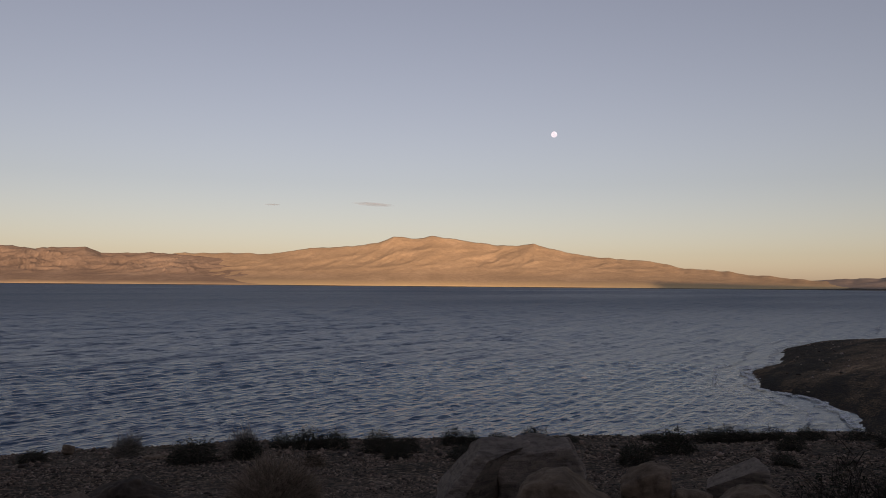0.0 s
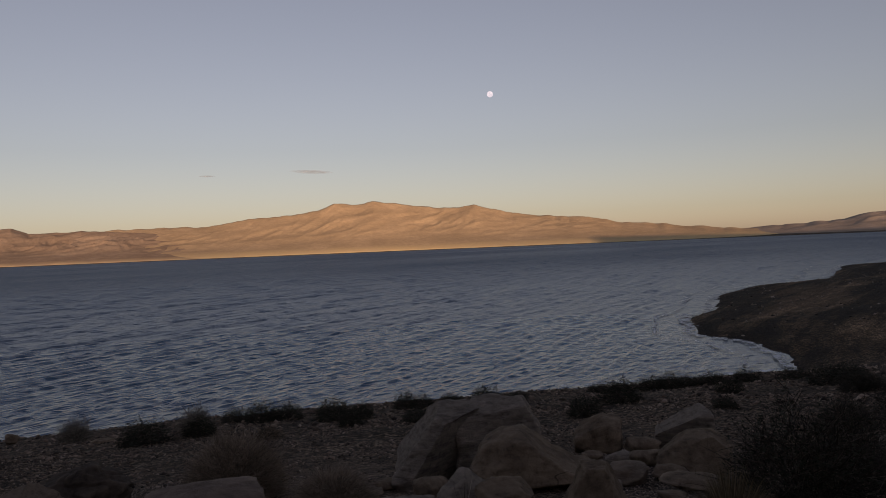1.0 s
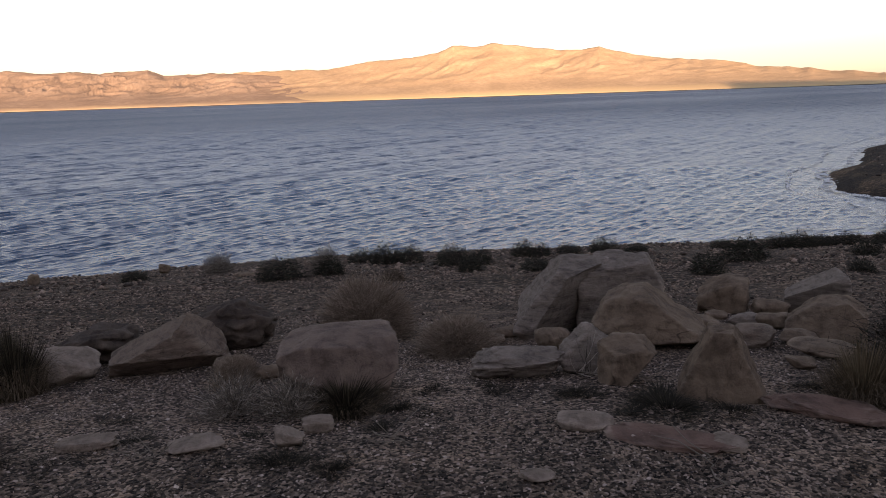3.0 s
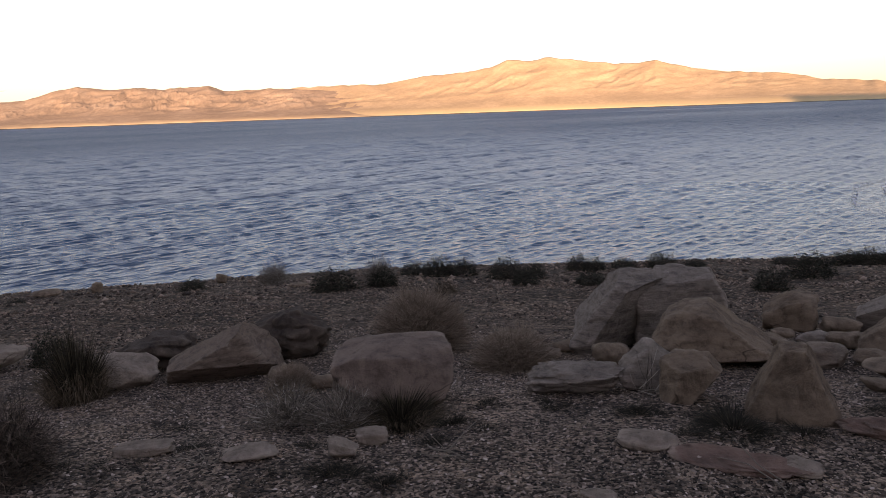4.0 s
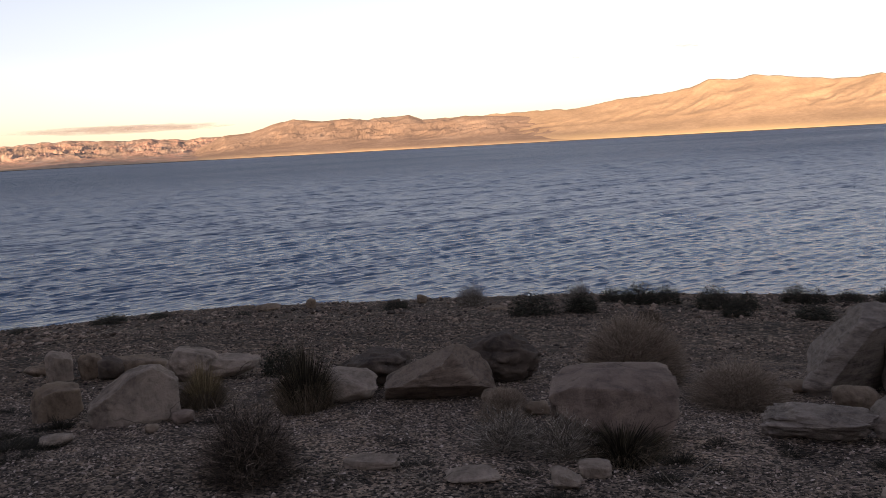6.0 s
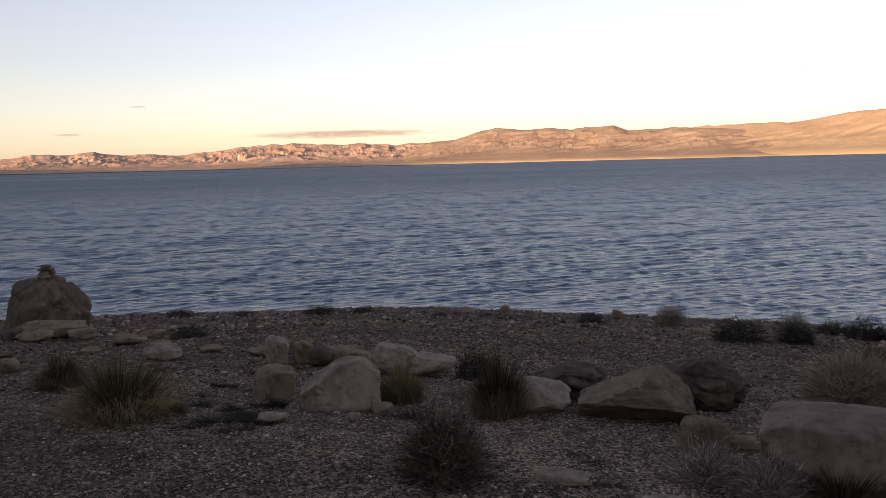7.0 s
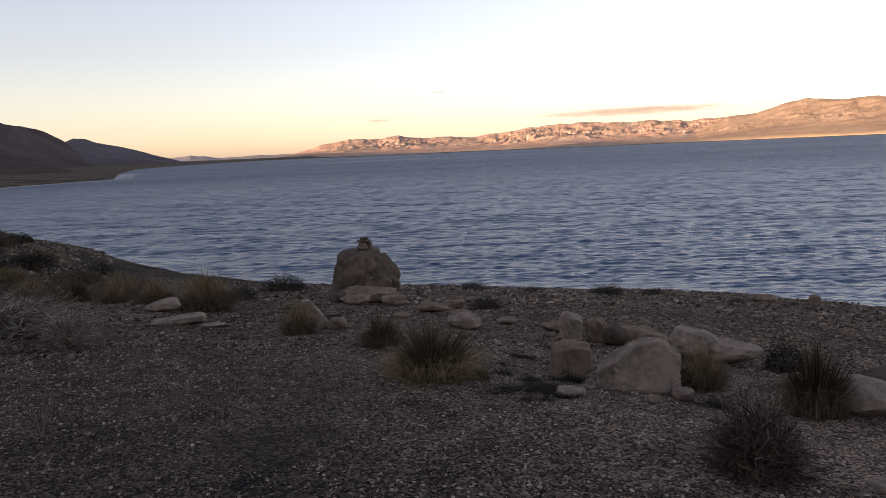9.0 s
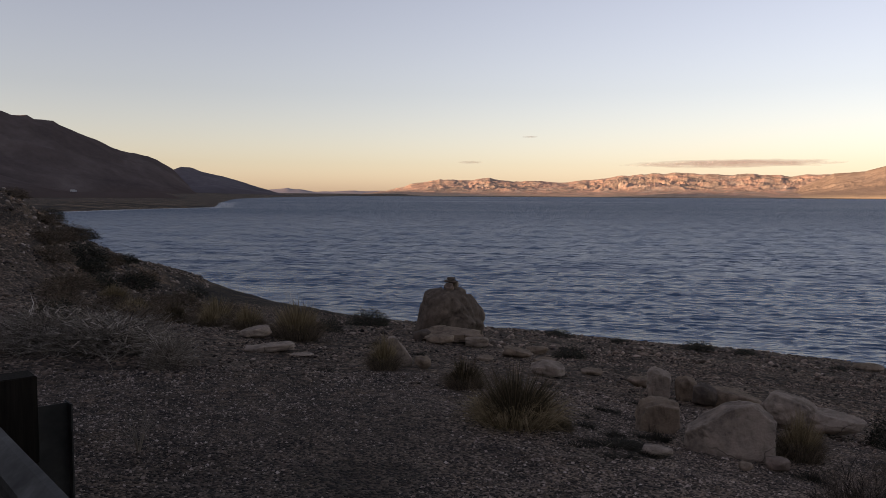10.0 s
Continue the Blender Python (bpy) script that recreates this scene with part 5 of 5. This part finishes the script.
moon.location = (-math.sin(moon_az) * math.cos(moon_el) * moon_d, math.cos(moon_az) * math.cos(moon_el) * moon_d, 5.5 + math.sin(moon_el) * moon_d)
tagged(moon, "pale nearly full moon above the mountains", "moon", kind="structure")


def cloud_mat(thick):
    m, nd, lk, b = mat("thin_cloud", 1.0, 0, 0)
    co = nd.new("ShaderNodeTexCoord").outputs["Object"]
    b.inputs["Base Color"].default_value = (0.17, 0.155, 0.17, 1)
    sep = nd.new("ShaderNodeSeparateXYZ")
    lk.new(co, sep.inputs[0])
    r2 = mathn(nd, lk, "ADD", mathn(nd, lk, "MULTIPLY", sep.outputs[0], sep.outputs[0]), mathn(nd, lk, "MULTIPLY", sep.outputs[2], sep.outputs[2]))
    mp = nd.new("ShaderNodeMapping")
    mp.inputs["Scale"].default_value = (3.0, 1, 1.2)
    lk.new(co, mp.inputs["Vector"])
    n = tex_noise(nd, lk, mp.outputs["Vector"], 1.6, 5, 0.6)
    a = mathn(nd, lk, "SUBTRACT", mathn(nd, lk, "ADD", mathn(nd, lk, "SUBTRACT", 1.0, r2), mathn(nd, lk, "MULTIPLY", n, 1.6)), 1.0)
    a = mathn(nd, lk, "MULTIPLY", mathn(nd, lk, "MAXIMUM", a, 0.0), thick, True)
    lk.new(a, b.inputs["Alpha"])
    return m


CLOUD, WISP = cloud_mat(0.72), cloud_mat(0.3)


def cloud(az, el, wide, high, lean, material, label):
    """A thin streak of cloud far off, wide and high in degrees."""
    d = 4880
    a = radians(az)
    co, fa = BALLS[3]
    me = bpy.data.meshes.new("cloud")
    me.from_pydata(co.tolist(), [], fa)
    me.polygons.foreach_set("use_smooth", np.ones(len(fa), bool))
    me.materials.append(material)
    ob = new("cloud", me)
    ob.matrix_world = pose(-math.sin(a) * d, math.cos(a) * d, 5.5 + math.tan(radians(el)) * d, 0, lean, az) @ Matrix.Diagonal((radians(wide) * d / 2, 12, radians(high) * d / 2, 1))
    ob.visible_shadow = False
    tagged(ob, label, "cloud", kind="structure")


cloud(5.4, 6.1, 3.6, 0.34, 3, WISP, "thin grey streak of cloud")
cloud(45.5, 2.36, 16, 0.7, -0.3, CLOUD, "long thin mauve cloud above the mountains")
cloud(12.9, 5.9, 1.4, 0.15, 0, WISP, "faint small streak of cloud")
cloud(64.3, 2.5, 2.2, 0.22, 0, WISP, "faint small streak of cloud")
cloud(59.8, 4.4, 1.4, 0.15, 0, WISP, "faint small streak of cloud")

# The cairn's stones, stacked on their boulder.
for sx, sy, sz, sw, sh, sm, sd in ((-14.62, 6.42, 3.55, 0.17, 0.16, ROCK_TAN, 401), (-14.52, 6.24, 3.55, 0.22, 0.16, ROCK_PINK, 403), (-14.55, 6.3, 3.705, 0.3, 0.06, ROCK_DARK, 407), (-14.55, 6.3, 3.76, 0.18, 0.06, ROCK_DARK, 409)):
    rock(sx, sy, sw, sh, sw, sm, "flat dark stone of a small cairn" if sm is ROCK_DARK else "brown stone of a small cairn", sd, sub=3, name="cairn_stone", group=CAIRN, z=sz, sink=0.02, back=0)

# White dry twigs lying over the pale boulder.
rs = np.random.RandomState(9)
nb = 26
p0 = np.stack([rs.uniform(-0.06, 0.06, nb), rs.uniform(-0.03, 0.03, nb), np.full(nb, 0.0)], -1)
p2 = np.stack([rs.uniform(-0.12, 0.16, nb), rs.uniform(-0.02, 0.12, nb), rs.uniform(0.03, 0.3, nb)], -1)
p2[:9] = np.stack([rs.uniform(0.1, 0.3, 9), rs.uniform(-0.15, -0.05, 9), rs.uniform(-0.03, 0.03, 9)], -1)
p1 = (p0 + p2) / 2 + rs.normal(0, 0.02, (nb, 3))
tw = new("dry_twigs", mesh_of("dry_twigs", *strips(p0, p1, p2, rs.uniform(0.004, 0.007, nb), rs), SILVER))
tw.location = (0.6, 4.68, float(ground_z(np.array([0.6]), np.array([4.68]))[0]) + 0.03)
tagged(tw, "bleached white dry twigs leaning on a boulder", "twigs")

# A dry branch trailing from the dead brush, and a weed stalk before it.
def stick(name, pts, r, material):
    cu = bpy.data.curves.new(name, "CURVE")
    cu.dimensions, cu.bevel_depth, cu.bevel_resolution = "3D", r, 1
    for line in pts:
        sp = cu.splines.new("POLY")
        sp.points.add(len(line) - 1)
        for k, (p, q) in enumerate(zip(sp.points, line)):
            p.co = (*q, 1)
            p.radius = 1 - 0.7 * k / len(line)
    tmp = bpy.data.objects.new(name, cu)
    scene.collection.objects.link(tmp)
    me = bpy.data.meshes.new_from_object(tmp.evaluated_get(bpy.context.evaluated_depsgraph_get()))
    bpy.data.objects.remove(tmp)
    me.materials.append(material)
    return me


def branched(name, label, category, lines, r, piece):
    """A thing whose first line is its main stem and whose others are parts of it."""
    top = new(name)
    for k, line in enumerate(lines):
        pn = piece if k else "main_stem"
        new(pn, stick(pn, [line], r if k == 0 else r * 0.7, SILVER)).parent = top
    return tagged(top, label, category)


def twig_lines(x, y, dx, dy, length, lift, forks, seed):
    """A crooked branch from (x, y) along (dx, dy), with forks."""
    rs = np.random.RandomState(seed)
    z0 = float(ground_z(np.array([x]), np.array([y]))[0])
    main = []
    for k in range(8):
        u = k / 7
        px, py = x + dx * length * u + rs.normal(0, 0.02), y + dy * length * u + rs.normal(0, 0.02)
        gz = float(ground_z(np.array([px]), np.array([py]))[0])
        main.append((px, py, gz + 0.015 + lift * 4 * u * (1 - u) + rs.uniform(0, 0.02)))
    lines = [main]
    for k in range(forks):
        p = main[rs.randint(2, 7)]
        a = rs.uniform(0, 6.28)
        ln = rs.uniform(0.12, 0.3)
        lines.append([p, (p[0] + math.cos(a) * ln * 0.5, p[1] + math.sin(a) * ln * 0.5, p[2] + 0.05), (p[0] + math.cos(a) * ln, p[1] + math.sin(a) * ln, p[2] + rs.uniform(0.02, 0.15))])
    return lines


for k, (x, y, dx, dy, ln, lift) in enumerate(((-8.9, 0.1, 0.75, 0.3, 1.1, 0.05), (-9.4, -0.4, 0.3, 0.85, 1.3, 0.22), (-8.6, -0.3, 0.9, 0.1, 0.8, 0.04), (-9.8, -0.9, 0.5, 0.5, 1.4, 0.3))):
    branched("dry_branch", "bleached dry branch trailing from dead brush", "branch", twig_lines(x, y, dx, dy, ln, lift, 7, 500 + k), 0.007, "fork")
for k, (x, y, dx, dy, ln) in enumerate(((0.99, 2.98, 0.05, 0.33, 1.0), (-0.62, 3.5, 0.5, -0.2, 0.5), (-1.9, 3.32, 0.4, -0.12, 0.6), (-4.4, 2.6, 0.3, 0.2, 0.6))):
    branched("dry_twig", "pale dry forked twig lying on gravel", "twig", twig_lines(x, y, dx, dy, ln, 0.01, 3, 520 + k), 0.005, "fork")
stalk = []
gz = float(ground_z(np.array([-5.2]), np.array([-0.05]))[0])
rs = np.random.RandomState(77)
for k in range(9):
    a, ln = rs.uniform(0, 6.28), rs.uniform(0.12, 0.34)
    stalk.append([(-5.2, -0.05, gz - 0.02), (-5.2 + math.cos(a) * 0.03, -0.05 + math.sin(a) * 0.03, gz + ln * 0.5), (-5.2 + math.cos(a) * 0.09, -0.05 + math.sin(a) * 0.09, gz + ln)])
branched("dry_weed", "few pale dry weed stalks standing in gravel", "weed", stalk, 0.005, "stalk")

# ---- gravel ----
# A rough eight-sided chip of stone.
ICO = np.array([(1, 0, 0.1), (0.1, 1, -0.1), (-1, 0.1, 0.1), (0, -1, 0), (0.15, 0.1, 1), (0, 0, -1)], float)
ICO_F = np.array([(0, 1, 4), (1, 2, 4), (2, 3, 4), (3, 0, 4), (1, 0, 5), (2, 1, 5), (3, 2, 5), (0, 3, 5)])


def gravel(name, label, n, r0, r1, size0, size1, seed, a0=-52, a1=102, zlim=0.12, material=PEBBLE):
    rs = np.random.RandomState(seed)
    a = np.radians(rs.uniform(a0, a1, n))
    r = np.sqrt(rs.uniform(r0 ** 2, r1 ** 2, n))
    x, y = -np.sin(a) * r, np.cos(a) * r
    z = ground_z(x, y)
    keep = (z > zlim) & (fbm(x * 0.9, y * 0.9, 3, seed) > rs.uniform(0.2, 0.62, n))
    x, y, z = x[keep], y[keep], z[keep]
    n = len(x)
    s = size0 * (size1 / size0) ** (rs.uniform(0, 1, n) ** 2.2)
    shape = rs.uniform(0.6, 1.25, (n, 1, 3)) * np.array([1, 1, 0.6])
    v = ICO[None] * shape * (1 + rs.uniform(-0.3, 0.3, (n, len(ICO), 1)))
    t = rs.uniform(0, 2 * math.pi, n)
    c, sn = np.cos(t)[:, None], np.sin(t)[:, None]
    vx = v[..., 0] * c - v[..., 1] * sn
    vy = v[..., 0] * sn + v[..., 1] * c
    tilt = rs.uniform(-0.5, 0.5, (n, 1))
    vz = v[..., 2] + vx * tilt
    h = s[:, None] / 2
    co = np.stack([vx * h + x[:, None], vy * h + y[:, None], vz * h + (z + s * 0.1)[:, None]], -1).reshape(-1, 3)
    f = ((ICO_F[:4] if size1 < 0.05 else ICO_F)[None] + (np.arange(n) * len(ICO))[:, None, None]).reshape(-1)
    me = bpy.data.meshes.new(name)
    me.vertices.add(len(co))
    me.vertices.foreach_set("co", co.astype(np.float32).ravel())
    me.loops.add(len(f))
    me.loops.foreach_set("vertex_index", f.astype(np.int32))
    me.polygons.add(len(f) // 3)
    me.polygons.foreach_set("loop_start", np.arange(0, len(f), 3, dtype=np.int32))
    me.polygons.foreach_set("loop_total", np.full(len(f) // 3, 3, np.int32))
    me.update(calc_edges=True)
    me.materials.append(material)
    return tagged(new(name, me), label, "gravel", kind="stuff")


gravel("fine_gravel", "fine grey-brown gravel covering the roadside ground", 150000, 2.4, 8.0, 0.008, 0.03, 1)
gravel("coarse_gravel", "coarse grey-brown gravel on the slope and beach", 60000, 7.2, 16.0, 0.02, 0.07, 2, material=COBBLE)
gravel("beach_cobbles", "brown cobbles on the gravel beach", 26000, 14.0, 32.0, 0.06, 0.17, 3, material=COBBLE)
gravel("bank_stones", "brown stones scattered over the steep lakeside bank", 4200, 22.0, 46.0, 0.07, 0.26, 5, 84, 103)
gravel("point_stones", "dark stones strewn over the low point of land", 2200, 42.0, 110.0, 0.1, 0.32, 6, -50, -20)
